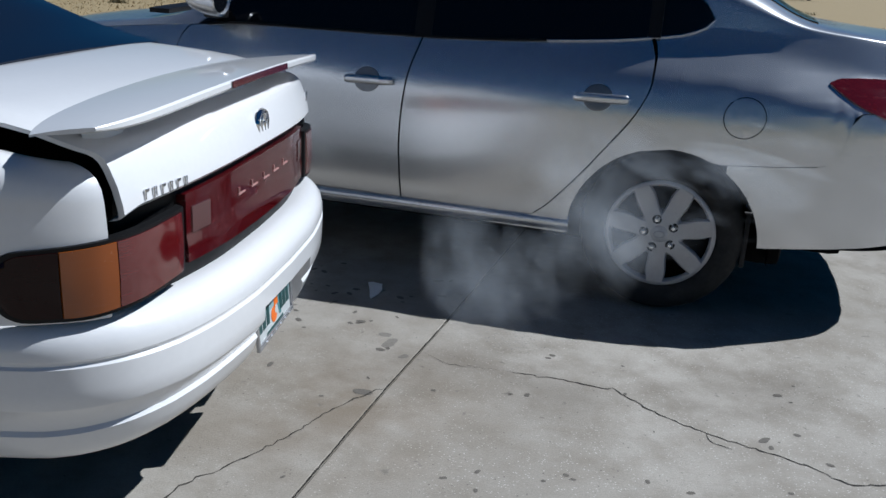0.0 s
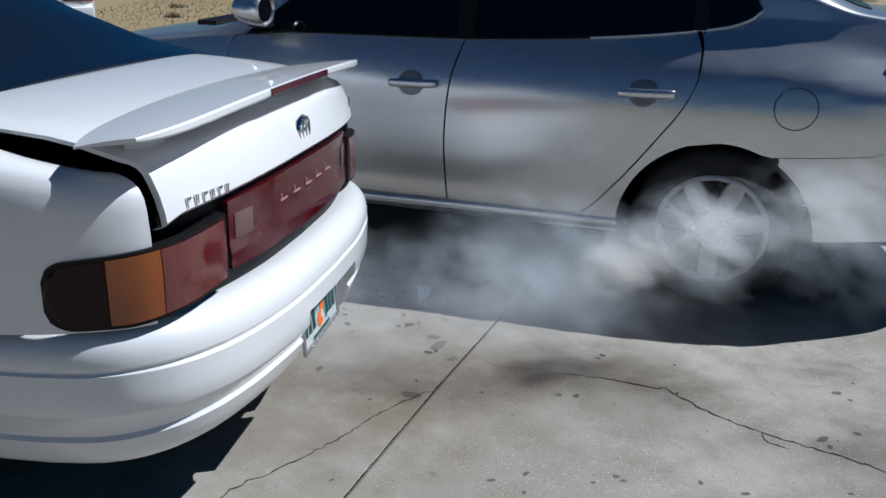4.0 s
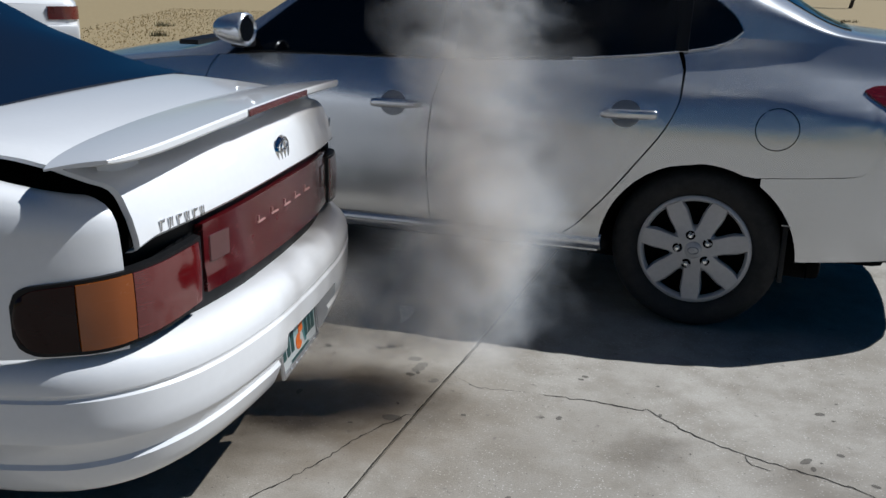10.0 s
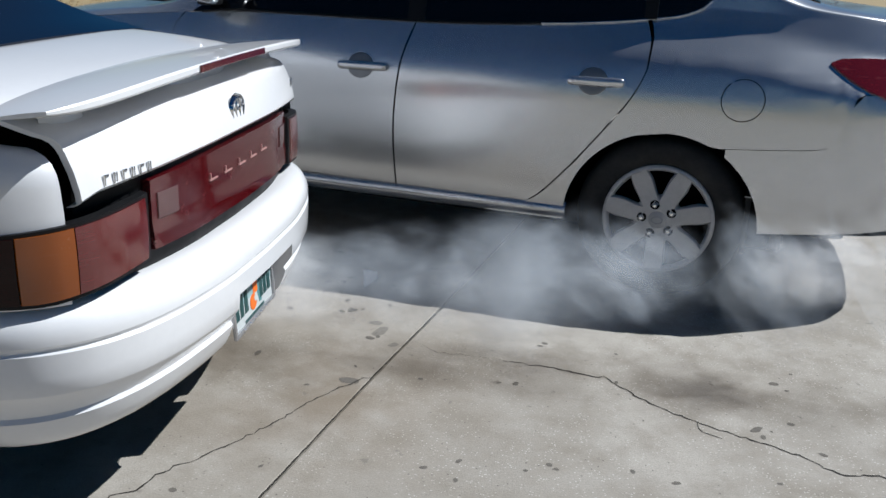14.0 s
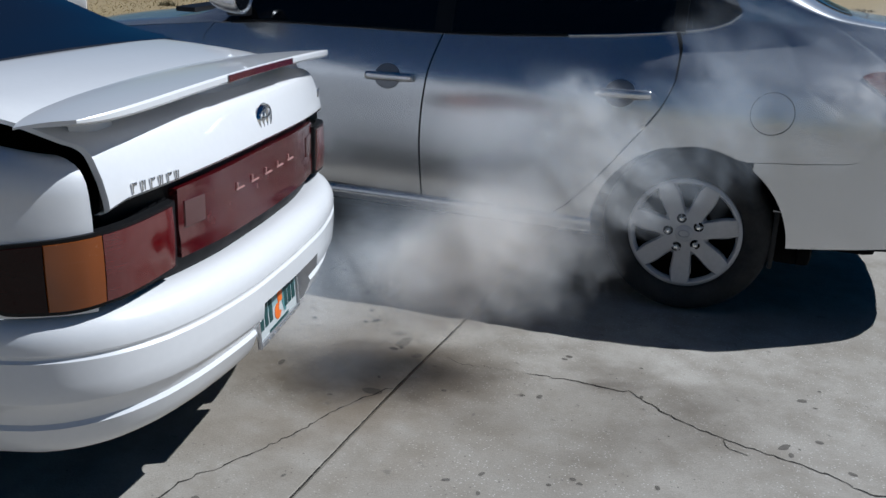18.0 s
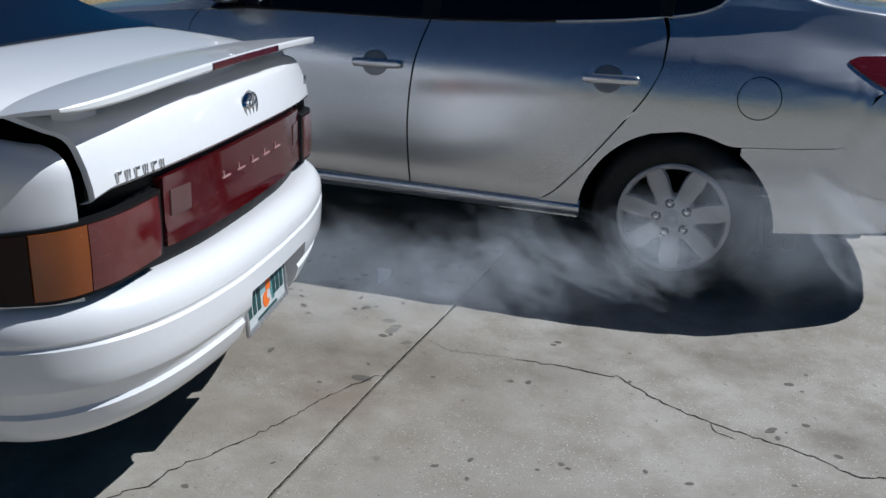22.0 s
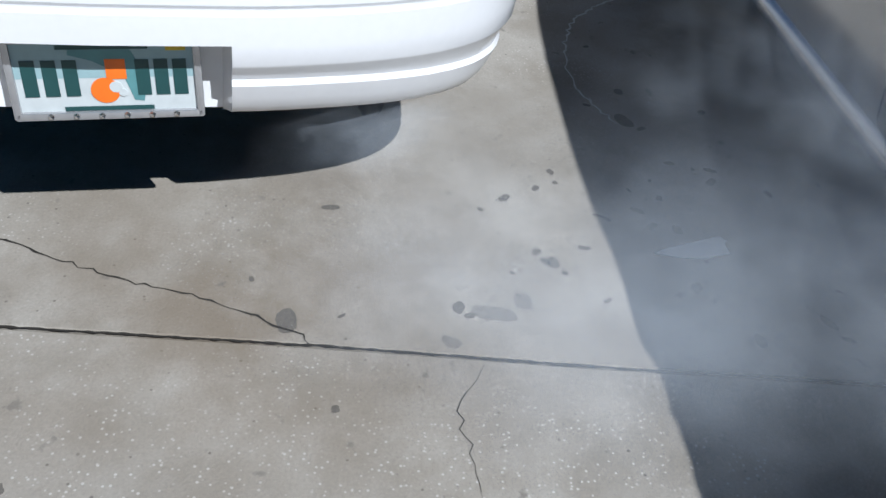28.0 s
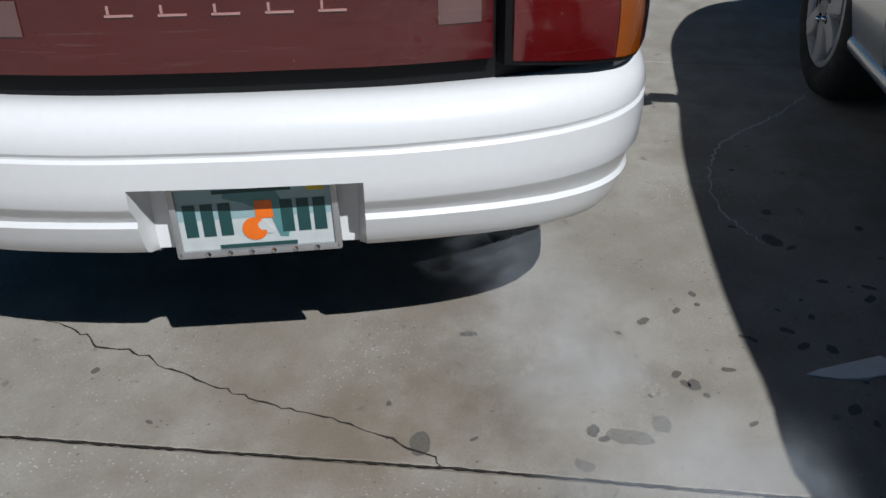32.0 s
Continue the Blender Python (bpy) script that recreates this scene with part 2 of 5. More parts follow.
def tube(bm, points, radius, sides=8):
    points = [Vector(p) for p in points]
    rows = []
    for i, p in enumerate(points):
        d = (points[min(i + 1, len(points) - 1)] - points[max(i - 1, 0)]).normalized()
        u = d.orthogonal().normalized() if abs(d.z) > 0.9 else d.cross(Vector((0, 0, 1))).normalized()
        v = d.cross(u)
        r = radius[i] if isinstance(radius, (list, tuple)) else radius
        rows.append([p + r * (math.cos(2 * math.pi * k / sides) * u + math.sin(2 * math.pi * k / sides) * v) for k in range(sides)])
    grid(bm, rows, closed=True)


def mesh_of(name, bm, material, smooth=True, angle=40):
    bmesh.ops.remove_doubles(bm, verts=bm.verts[:], dist=2e-5)
    bmesh.ops.recalc_face_normals(bm, faces=bm.faces[:])
    data = bpy.data.meshes.new(name)
    for e in bm.edges:
        if len(e.link_faces) == 2 and e.calc_face_angle(0) > radians(angle):
            e.smooth = False
    for f in bm.faces:
        f.smooth = smooth
    bm.to_mesh(data)
    bm.free()
    for m in material if isinstance(material, (list, tuple)) else [material]:
        data.materials.append(m)
    return data


def part(name, bm, material, parent, label="", smooth=True, angle=40):
    ob = new(name, mesh_of(name, bm, material, smooth, angle))
    ob.parent = parent
    return tagged(ob, label)


def thing(name, label, category, m=None, group=""):
    ob = new(name)
    ob.empty_display_size = 0.2
    if m is not None:
        ob.matrix_world = m
    return tagged(ob, label, category, group)


def lone(name, bm, material, label, category, group="", kind="", smooth=True):
    return tagged(new(name, mesh_of(name, bm, material, smooth)), label, category, group, kind)


def spread(a, b, n):
    return [a + (b - a) * i / (n - 1) for i in range(n)]


def eased(a, b, n):
    """Steps that crowd towards both ends."""
    return [a + (b - a) * (0.5 - 0.5 * math.cos(math.pi * i / (n - 1))) for i in range(n)]


# ---- ground ----
bm = bmesh.new()
grid(bm, [[(x, y, -0.07) for x in (-400, -60, -20, 0, 20, 60, 400)] for y in (-400, -60, -20, 0, 20, 60, 400)])
lone("ground", bm, soil_mat, "dry brown soil under sparse straw-coloured grass", "ground", kind="structure")
JOINT = curve([-9.0, -1.668, -1.042, -0.503, 7.5], [-0.70, -0.687, -0.690, -0.682, -0.68])


def slab(x0, x1, y0, y1):
    """One concrete slab; its sides may follow the joint."""
    bm = bmesh.new()
    ys = spread(y0, y1, 60)
    rows = []
    for y in ys:
        a = x0(y) if callable(x0) else x0
        b = x1(y) if callable(x1) else x1
        rows.append([(a + (b - a) * s, y, 0) for s in (0, 0.004 / max(0.1, b - a), 0.05, 0.3, 0.7, 0.95, 1 - 0.004 / max(0.1, b - a), 1)])
    for row in rows:
        row[0] = (row[0][0], row[0][1], -0.004)
        row[-1] = (row[-1][0], row[-1][1], -0.004)
    grid(bm, framed(rows, (0, 0, -0.065)))
    return bm


drive = thing("driveway", "stained and cracked grey concrete driveway in slabs", "driveway")
drive["kind"] = "structure"
part("slab", slab(lambda y: JOINT(y) + 0.003, 9.0, -9, 7), concrete_mat, drive)
part("slab", slab(-2.94, lambda y: JOINT(y) - 0.003, -9, 7), concrete_mat, drive)
part("slab", slab(-9.0, -2.95, -9, 7), concrete_mat, drive)

bm = bmesh.new()
jrnd = random.Random(21)
rows = []
for y in spread(-4.0, 1.6, 520):
    a, b = jrnd.uniform(0.0008, 0.0038), jrnd.uniform(0.0008, 0.0038)
    rows.append([(JOINT(y) - a, y, 0.0010), (JOINT(y) + b, y, 0.0010)])
grid(bm, rows)
part("joint_dirt", bm, crack_mat, drive, "dark dirt in the joint between the slabs")


def crack(points, wide, seed):
    """A jagged dark crack along a line of points on the slab."""
    rnd = random.Random(seed)
    pts = []
    for (x0, y0), (x1, y1) in zip(points, points[1:]):
        n = max(2, int(math.hypot(x1 - x0, y1 - y0) / 0.016))
        for i in range(n):
            s = i / n
            pts.append((x0 + (x1 - x0) * s + rnd.gauss(0, 0.0035), y0 + (y1 - y0) * s + rnd.gauss(0, 0.0035)))
    pts.append(points[-1])
    bm = bmesh.new()
    rows = []
    for i, (x, y) in enumerate(pts):
        ax, ay = pts[max(0, i - 1)]
        bx, by = pts[min(len(pts) - 1, i + 1)]
        d = math.hypot(bx - ax, by - ay) or 1
        w = wide * rnd.uniform(0.3, 1.25) * min(1, 0.25 + i / 6, 0.25 + (len(pts) - 1 - i) / 6)
        ox, oy = -(by - ay) / d * w, (bx - ax) / d * w
        rows.append([(x + ox, y + oy, 0.0012), (x - ox, y - oy, 0.0012)])
    grid(bm, rows)
    return bm


part("crack", crack([(-0.692, -1.042), (-0.71, -1.053), (-0.74, -1.12), (-0.78, -1.206), (-0.826, -1.385), (-0.86, -1.49), (-0.89, -1.573), (-0.951, -1.698), (-0.964, -1.782), (-0.995, -1.811), (-1.05, -1.95)], 0.0025, 1), crack_mat, drive)
part("crack", crack([(-0.672, -0.745), (-0.62, -0.77), (-0.564, -0.799), (-0.48, -0.775), (-0.386, -0.766)], 0.0008, 4), crack_mat, drive)
part("crack", crack([(-0.386, -0.766), (-0.242, -0.752), (-0.13, -0.755), (-0.038, -0.75), (0.039, -0.808), (0.11, -0.86), (0.187, -0.895), (0.26, -0.92), (0.329, -0.946), (0.43, -0.97), (0.53, -0.999), (0.609, -1.047), (0.704, -1.015), (0.98, -1.05)], 0.0030, 2), crack_mat, drive)
part("crack", crack([(0.25, -0.92), (0.26, -0.97), (0.32, -0.985)], 0.003, 3), crack_mat, drive)


# curved streak of reflected light, painted onto the slab as a pale strip
arc_mat = plain("light_arc_paint", (0.50, 0.49, 0.47), 0.85, grain=90, vary=0.3, bump=0)
part("light_arc", crack([(-2.643, 0.011), (-2.384, -0.166), (-2.267, -0.277), (-2.178, -0.352), (-2.09, -0.390), (-2.003, -0.412), (-1.89, -0.432), (-1.779, -0.437), (-1.70, -0.430), (-1.65, -0.416), (-1.524, -0.346)], 0.0035, 5), arc_mat, drive, "thin arc of reflected light on the concrete, painted as a pale strip")


def blot(bm, x, y, r, seed, z=0.0008, stretch=1.0):
    """A ragged flat stain."""
    rnd = random.Random(seed)
    a0, k = rnd.uniform(0, 6.3), rnd.uniform(1.0, 1.6) * stretch
    ring = []
    for i in range(14):
        a = 2 * math.pi * i / 14
        q = r * (0.72 + 0.16 * math.sin(2 * a + a0) + rnd.uniform(-0.09, 0.10))
        u, v = q * math.cos(a) * k, q * math.sin(a)
        ring.append(bm.verts.new((x + u * math.cos(a0) - v * math.sin(a0), y + u * math.sin(a0) + v * math.cos(a0), z)))
    bm.faces.new(ring)


SPOTS = [(-0.307, -1.371, 0.010), (-0.887, -1.752, 0.012), (-0.751, -1.584, 0.007), (-1.285, -0.553, 0.012), (-0.847, -1.158, 0.007), (-0.960, -0.589, 0.019), (-0.93, -0.57, 0.008), (-1.014, -0.517, 0.012),
         (0.407, -0.893, 0.018), (0.425, -0.93, 0.011), (0.454, -0.576, 0.016), (0.499, -0.823, 0.013), (0.577, -0.962, 0.011), (0.222, -1.253, 0.010), (-0.282, -0.902, 0.014), (-0.33, -0.915, 0.008), (-0.266, -0.583, 0.012)]
bm, pale_bm, rnd = bmesh.new(), bmesh.new(), random.Random(3)
for i, (x, y, r) in enumerate(SPOTS):
    blot(bm, x, y, r, 100 + i)
for i in range(14):
    blot(bm, rnd.uniform(-1.25, -0.70), rnd.uniform(-1.05, -0.45), rnd.uniform(0.005, 0.016), 200 + i)
for i in range(24):
    blot(bm, rnd.uniform(-2.0, -0.75), rnd.uniform(-0.45, 0.0), rnd.uniform(0.006, 0.017), 300 + i)
for i in range(26):
    blot(bm, rnd.uniform(-0.6, 1.1), rnd.uniform(-1.9, -0.3), rnd.uniform(0.004, 0.011), 400 + i)
blot(bm, -0.745, -1.085, 0.027, 900, stretch=1.3)
blot(bm, -1.55, -0.33, 0.030, 902)
tagged(lone("oil_spots", bm, stain_mat, "small dark oil spots scattered on the concrete", "stain"), kind="stuff")
for i, (x, y, r) in enumerate(((-0.80, -0.72, 0.035), (-0.84, -0.66, 0.028), (-0.72, -0.80, 0.022))):
    blot(pale_bm, x, y, r, 950 + i, z=0.0005)
wet_mat = plain("old_stain", (0.17, 0.155, 0.135), 0.85, grain=120, vary=0.35, bump=0.1)
tagged(lone("old_stains", pale_bm, wet_mat, "faded grey-brown stains on the concrete", "stain"), kind="stuff")

# light patch in the shade between the cars, painted as a pale sheet
bm = bmesh.new()
outline = [(-1.012, -0.372), (-1.028, -0.345), (-1.052, -0.285), (-1.088, -0.213), (-1.070, -0.203), (-1.058, -0.212), (-1.030, -0.206), (-1.020, -0.235), (-1.008, -0.262), (-1.004, -0.31)]
low = [bm.verts.new((x, y, 0.001)) for x, y in outline]
high = [bm.verts.new((x, y, 0.003 + 0.002 * (i % 3))) for i, (x, y) in enumerate(outline)]
bm.faces.new(high)
for i in range(len(low)):
    bm.faces.new((low[i - 1], low[i], high[i], high[i - 1]))
lone("light_patch", bm, pale_mat, "patch of light on the shaded concrete, built as a thin pale sheet", "paper", smooth=False)

# dry grass in the field beyond the driveway
bm_rnd = random.Random(11)
verts, faces = [], []
for _ in range(34000):
    d = bm_rnd.random() ** 0.7
    y = 7.4 + 22 * d
    x = bm_rnd.uniform(-24, 16) * (0.5 + 0.5 * d)
    h, w, lean = bm_rnd.uniform(0.015, 0.06), bm_rnd.uniform(0.005, 0.016), bm_rnd.uniform(-0.05, 0.05)
    a = bm_rnd.uniform(0, 3.14)
    n = len(verts)
    verts += [(x - w * math.cos(a), y - w * math.sin(a), -0.07), (x + w * math.cos(a), y + w * math.sin(a), -0.07), (x + lean, y + lean * 0.5, -0.07 + h)]
    faces.append((n, n + 1, n + 2))
data = bpy.data.meshes.new("dry_grass")
data.from_pydata(verts, [], faces)
data.materials.append(straw_mat)
tagged(new("dry_grass", data), "sparse straw-coloured dry grass on brown soil", "grass", kind="stuff")

# a few dark tufts of weed in the field
tuft_mat = plain("weed", (0.10, 0.085, 0.040), 0.8, grain=30, vary=0.4, bump=0)
verts, faces = [], []
for cx, cy, size in ((-15.5, 17.5, 0.30), (-10.5, 17.0, 0.22), (-13.0, 14.0, 0.2), (-7.5, 19.0, 0.25), (9.0, 40.0, 0.5), (3.0, 38.0, 0.5)):
    for _ in range(90):
        x, y = cx + bm_rnd.gauss(0, size * 0.5), cy + bm_rnd.gauss(0, size * 0.5)
        h, w, lean, a = bm_rnd.uniform(0.05, 0.16), 0.012, bm_rnd.uniform(-0.08, 0.08), bm_rnd.uniform(0, 3.14)
        n = len(verts)
        verts += [(x - w * math.cos(a), y - w * math.sin(a), -0.07), (x + w * math.cos(a), y + w * math.sin(a), -0.07), (x + lean, y + lean, -0.07 + h)]
        faces.append((n, n + 1, n + 2))
data = bpy.data.meshes.new("weed_tufts")
data.from_pydata(verts, [], faces)
data.materials.append(tuft_mat)
tagged(new("weed_tufts", data), "dark dry weed tufts in the field", "weeds", kind="stuff")
# a pale kerb far across the field
bm = bmesh.new()
box(bm, (-150, 236, -0.09), (190, 236.6, 0.10), bevel=0.03)
lone("kerb", bm, pale_mat, "pale far kerb along the edge of the dry field", "kerb", kind="structure")

# ---- silver sedan ----
# x runs to its tail, y across from its near side; the rear wheel stands at x = 0.
HUB, EYE_Z, ARCH, MID = 0.308, 0.287, 0.352, 0.83
FRONT_AXLE = -2.633
silver = thing("silver_sedan", "silver four-door sedan with dark tinted windows, parked on the concrete", "car")
plan = curve([-3.52, -3.45, -3.30, -3.0, -2.5, -1.8, -1.0, -0.2, 0.3, 0.55, 0.70, 0.81, 0.88, 0.925, 0.95], [0.55, 0.34, 0.18, 0.06, -0.02, -0.045, -0.05, -0.045, -0.025, 0.012, 0.060, 0.130, 0.215, 0.32, 0.48])
bulge = curve([0.17, 0.24, 0.30, 0.40, 0.55, 0.70, 0.77, 0.83, 0.89, 0.96, 1.06, 1.14], [0.075, 0.030, 0.022, 0.006, 0.0, 0.0, 0.004, 0.016, 0.036, 0.066, 0.112, 0.150])
crease_z = curve([-0.9, -0.1, 0.17, 0.50, 0.9], [0.905, 0.889, 0.884, 0.832, 0.79])
belt = curve([-3.5, -3.2, -2.6, -2.02, -1.75, -0.985, -0.427, -0.037, 0.085, 0.35, 0.60, 0.95], [0.69, 0.76, 0.87, 0.930, 0.953, 0.961, 0.988, 1.033, 1.068, 1.06, 1.045, 1.02])
seam_a = curve([0.25, 0.6, 0.854, 0.93], [-1.93, -1.99, -2.065, -2.015])
seam_b = curve([0.30, 0.323, 0.567, 0.789, 0.97], [-1.030, -1.031, -1.044, -1.027, -0.982])
seam_c = curve([0.27, 0.305, 0.316, 0.325, 0.442, 0.643, 0.754, 0.82, 0.858, 0.936, 1.016], [-0.66, -0.55, -0.52, -0.493, -0.372, -0.215, -0.137, -0.106, -0.095, -0.095, -0.124])
GAP = 0.0036


def side_y(x, z):
    y = plan(x) + bulge(z)
    c = crease_z(x)
    blend = min(1, max(0, (x + 0.5) / 0.5))
    if z > c:
        y += blend * min(0.055, (z - c) * 0.42)
    else:
        y -= blend * 0.006 * max(0, 1 - (c - z) / 0.05)
    return y


def near_and_far(name, make, material, parent, label="", into=0.012):
    """Builds a panel on the near side and its twin on the far side."""
    for far in (False, True):
        rows = [[Vector((x, 2 * MID - side_y(x, z) if far else side_y(x, z), z)) for x, z in row] for row in make]
        bm = bmesh.new()
        grid(bm, framed(rows, (0, -into if far else into, 0)))
        part(name, bm, material, parent, label)


def by_rows(z0, z1, left, right, n, m):
    """(x, z) rows between two seams; z1 may be a function of x."""
    out = []
    for i in range(m):
        t = i / (m - 1)
        row = []
        for k in range(n):
            s = k / (n - 1)
            z = z0 + t * 0.65
            for _ in range(8):
                x = left(z) + GAP + (right(z) - left(z) - 2 * GAP) * s
                z = z0 + t * ((z1(x) if callable(z1) else z1) - z0)
            row.append((x, z))
        out.append(row)
    return out


def by_columns(xs, low, high, n):
    cols = [[(x, low(x) + (high(x) - low(x)) * t) for t in spread(0, 1, n)] for x in xs]
    return [list(row) for row in zip(*cols)]


def arch_z(x, axle=0.0, r=ARCH):
    d = r * r - (x - axle) ** 2
    return EYE_Z + (math.sqrt(d) if d > 0 else 0)


def arch_front(z):
    d = ARCH**2 - (z - EYE_Z) ** 2
    return -math.sqrt(d) if z < EYE_Z + ARCH and d > 0 else (-ARCH if z < EYE_Z else 0.0)


top = lambda x: belt(x) - 0.003
near_and_far("front_door", by_rows(0.326, top, seam_a, seam_b, 14, 16), silver_paint, silver)
near_and_far("rear_door", by_rows(0.326, top, seam_b, seam_c, 16, 22), silver_paint, silver)
# the rear wing: ahead of the wheel, then over it to the tail
zs = [*spread(0.268, EYE_Z + ARCH, 22), *spread(EYE_Z + ARCH + 0.02, 1.0, 12)]
for far in (False, True):
    bm = bmesh.new()
    flip = lambda x, z: (x, 2 * MID - side_y(x, z) if far else side_y(x, z), z)
    into = (0, -0.012 if far else 0.012, 0)
    rows = []
    for i, z in enumerate(zs):
        a, b = seam_c(z) + GAP, arch_front(z)
        tt = i / (len(zs) - 1)
        row = []
        for s in spread(0, 1, 14):
            x = a + (b - a) * s
            lift = (belt(x) - 1.0) * max(0, (z - 0.7) / 0.3)
            row.append(flip(x, z + lift))
        rows.append(row)
    grid(bm, framed(rows, into))
    seam_r = curve([0.0, 0.186, 0.43, 0.522, 0.556, 0.582, 0.602, 0.63, 0.97], [0.58, 0.601, 0.620, 0.630, 0.665, 0.730, 0.808, 0.82, 0.825])
    low = lambda x: max(arch_z(x), seam_r(x) + 0.0012) if x < 0.33 else seam_r(x) + 0.0012
    cols = [*eased(0.0, 0.33, 14), *spread(0.36, 0.52, 7), *spread(0.53, 0.64, 12), *spread(0.67, 0.945, 16)]
    rows = [[flip(*p) for p in row] for row in by_columns(cols, low, lambda x: belt(x), 16)]
    grid(bm, framed(rows, into))
    part("quarter_panel", bm, silver_paint, silver)
    bm = bmesh.new()
    high = lambda x: seam_r(x) - 0.0012
    base = lambda x: max(0.305, arch_z(x)) if x < ARCH else 0.305 + 0.09 * max(0, x - 0.36)
    cols = [*[ARCH * math.sin(a) for a in spread(0.62, math.pi / 2, 16)], *spread(0.375, 0.78, 14), *spread(0.80, 0.948, 14)]
    rows = [[flip(*p) for p in row] for row in by_columns(cols, lambda x: min(base(x), high(x) - 0.002), high, 12)]
    grid(bm, framed(rows, into))
    part("rear_bumper", bm, silver_paint, silver)
    # the front wing
    bm = bmesh.new()
    lowf = lambda x: max(0.30, arch_z(x, FRONT_AXLE, 0.36)) if abs(x - FRONT_AXLE) < 0.36 else 0.26
    cols = [*spread(-3.50, -3.01, 14), *[FRONT_AXLE - 0.36 * math.cos(a) for a in spread(0.02, math.pi - 0.02, 28)], *spread(-2.26, -1.90, 8)]
    rows = []
    for row in by_columns(cols, lowf, lambda x: belt(x) - 0.002, 14):
        rows.append([flip(min(x, seam_a(z) - GAP), z) for x, z in row])
    grid(bm, framed(rows, into))
    part("front_wing", bm, silver_paint, silver)
    # sill
    bm = bmesh.new()
    rows = []
    for dy, z in ((0.09, 0.252), (0.05, 0.250), (0.030, 0.256), (0.016, 0.270), (0.010, 0.286), (0.013, 0.302), (0.030, 0.318)):
        rows.append([(x, (2 * MID - plan(x) - dy) if far else plan(x) + dy, z + 0.008 + 0.010 * (x + 1.0)) for x in spread(-2.27, -0.342, 30)])
    grid(bm, framed(rows, into))
    part("sill", bm, silver_paint, silver, "silver sill with a rounded lower ledge")
    # tail lamp
    bm = bmesh.new()
    up = curve([0.504, 0.54, 0.65, 0.80, 0.96], [0.916, 0.930, 0.935, 0.928, 0.918])
    dn = curve([0.504, 0.54, 0.655, 0.80, 0.96], [0.911, 0.885, 0.825, 0.785, 0.77])
    rows = [[Vector(flip(*p)) + Vector((0, 0.006 if far else -0.006, 0)) for p in row] for row in by_columns([*spread(0.504, 0.6, 9), *spread(0.63, 0.93, 14)], dn, up, 8)]
    grid(bm, framed(rows, (0, -0.02 if far else 0.02, 0)))
    part("tail_lamp", bm, red_lamp, silver, "glossy red wraparound tail lamp")
    # fuel flap: a round lid in a narrow gap
    if not far:
        fx, fz, fr = 0.238, 0.775, 0.0715
        bm = bmesh.new()
        grid(bm, [[(fx + r * math.cos(a), side_y(fx + r * math.cos(a), fz + r * math.sin(a)) - d, fz + r * math.sin(a)) for a in spread(0, 2 * math.pi, 41)] for r, d in ((fr + 0.0016, 0.0004), (fr - 0.0016, 0.0004))])
        flap_gap = part("fuel_flap", bm, dark_gap, silver, "round fuel flap with a dark gap round it")

# dark shell behind the panel gaps
for far in (False, True):
    bm = bmesh.new()
    rows = []
    for z in spread(0.27, 0.92, 12):
        rows.append([(x, 2 * MID - side_y(x, z) - 0.011 if far else side_y(x, z) + 0.011, z) for x in spread(-2.02, -0.45, 20)])
    grid(bm, rows)
    part("inner_shell", bm, dark_gap, silver)
    bm = bmesh.new()
    rows = []
    for z in spread(0.69, 0.96, 6):
        rows.append([(x, 2 * MID - side_y(x, z) - 0.011 if far else side_y(x, z) + 0.011, z) for x in spread(-0.45, 0.75, 14)])
    grid(bm, rows)
    part("wing_liner", bm, dark_gap, silver)

# roof, bonnet, boot lid and screens over the belt
crown = curve([-3.50, -3.35, -3.0, -2.5, -2.22, -1.50, -1.15, -0.8, -0.35, 0.0, 0.46, 0.58, 0.80, 0.92, 0.965], [0.71, 0.79, 0.885, 0.95, 0.97, 1.33, 1.41, 1.425, 1.40, 1.345, 1.105, 1.085, 1.07, 1.04, 0.99])
rail_z = curve([-3.50, -3.0, -2.5, -2.15, -1.53, -1.15, -0.8, -0.35, 0.0, 0.20, 0.42, 0.60, 0.95], [0.705, 0.84, 0.905, 0.95, 1.27, 1.355, 1.37, 1.345, 1.29, 1.195, 1.100, 1.075, 1.03])
rail_in = curve([-3.50, -2.5, -2.2, -1.6, -1.2, -0.8, -0.3, 0.0, 0.2, 0.42, 0.62, 0.95], [0.06, 0.10, 0.09, 0.215, 0.235, 0.238, 0.228, 0.218, 0.195, 0.160, 0.155, 0.19])


def over(x, n=9):
    """Half a section above the belt, from the near side to the middle."""
    z0, y0 = belt(x), side_y(x, belt(x))
    z1, y1 = max(rail_z(x), z0 + 0.008), plan(x) + rail_in(x)
    y1 = max(y1, y0 + 0.02)
    zc = max(crown(x), z1 + 0.004)
    pts = [(y0, z0)]
    for s in spread(0.12, 1, 8):
        pts.append((y0 + (y1 - y0) * s, z0 + (z1 - z0) * (s + 0.10 * math.sin(math.pi * s))))
    for s in spread(0.08, 1, n):
        pts.append((y1 + (MID - y1) * s, z1 + (zc - z1) * math.sin(s * math.pi / 2)))
    # the pillars and the boot turn over in a broad round, not at an edge
    soft = min(1.0, max(0.0, (x + 0.30) / 0.44))
    if soft > 0:
        a, c, d = pts[4], (y1, z1), pts[11]
        for i in range(5, 11):
            t = (i - 4) / 7
            y = (1 - t) ** 2 * a[0] + 2 * t * (1 - t) * c[0] + t * t * d[0]
            z = (1 - t) ** 2 * a[1] + 2 * t * (1 - t) * c[1] + t * t * d[1]
            pts[i] = (pts[i][0] + soft * (y - pts[i][0]), pts[i][1] + soft * (z - pts[i][1]))
    return pts


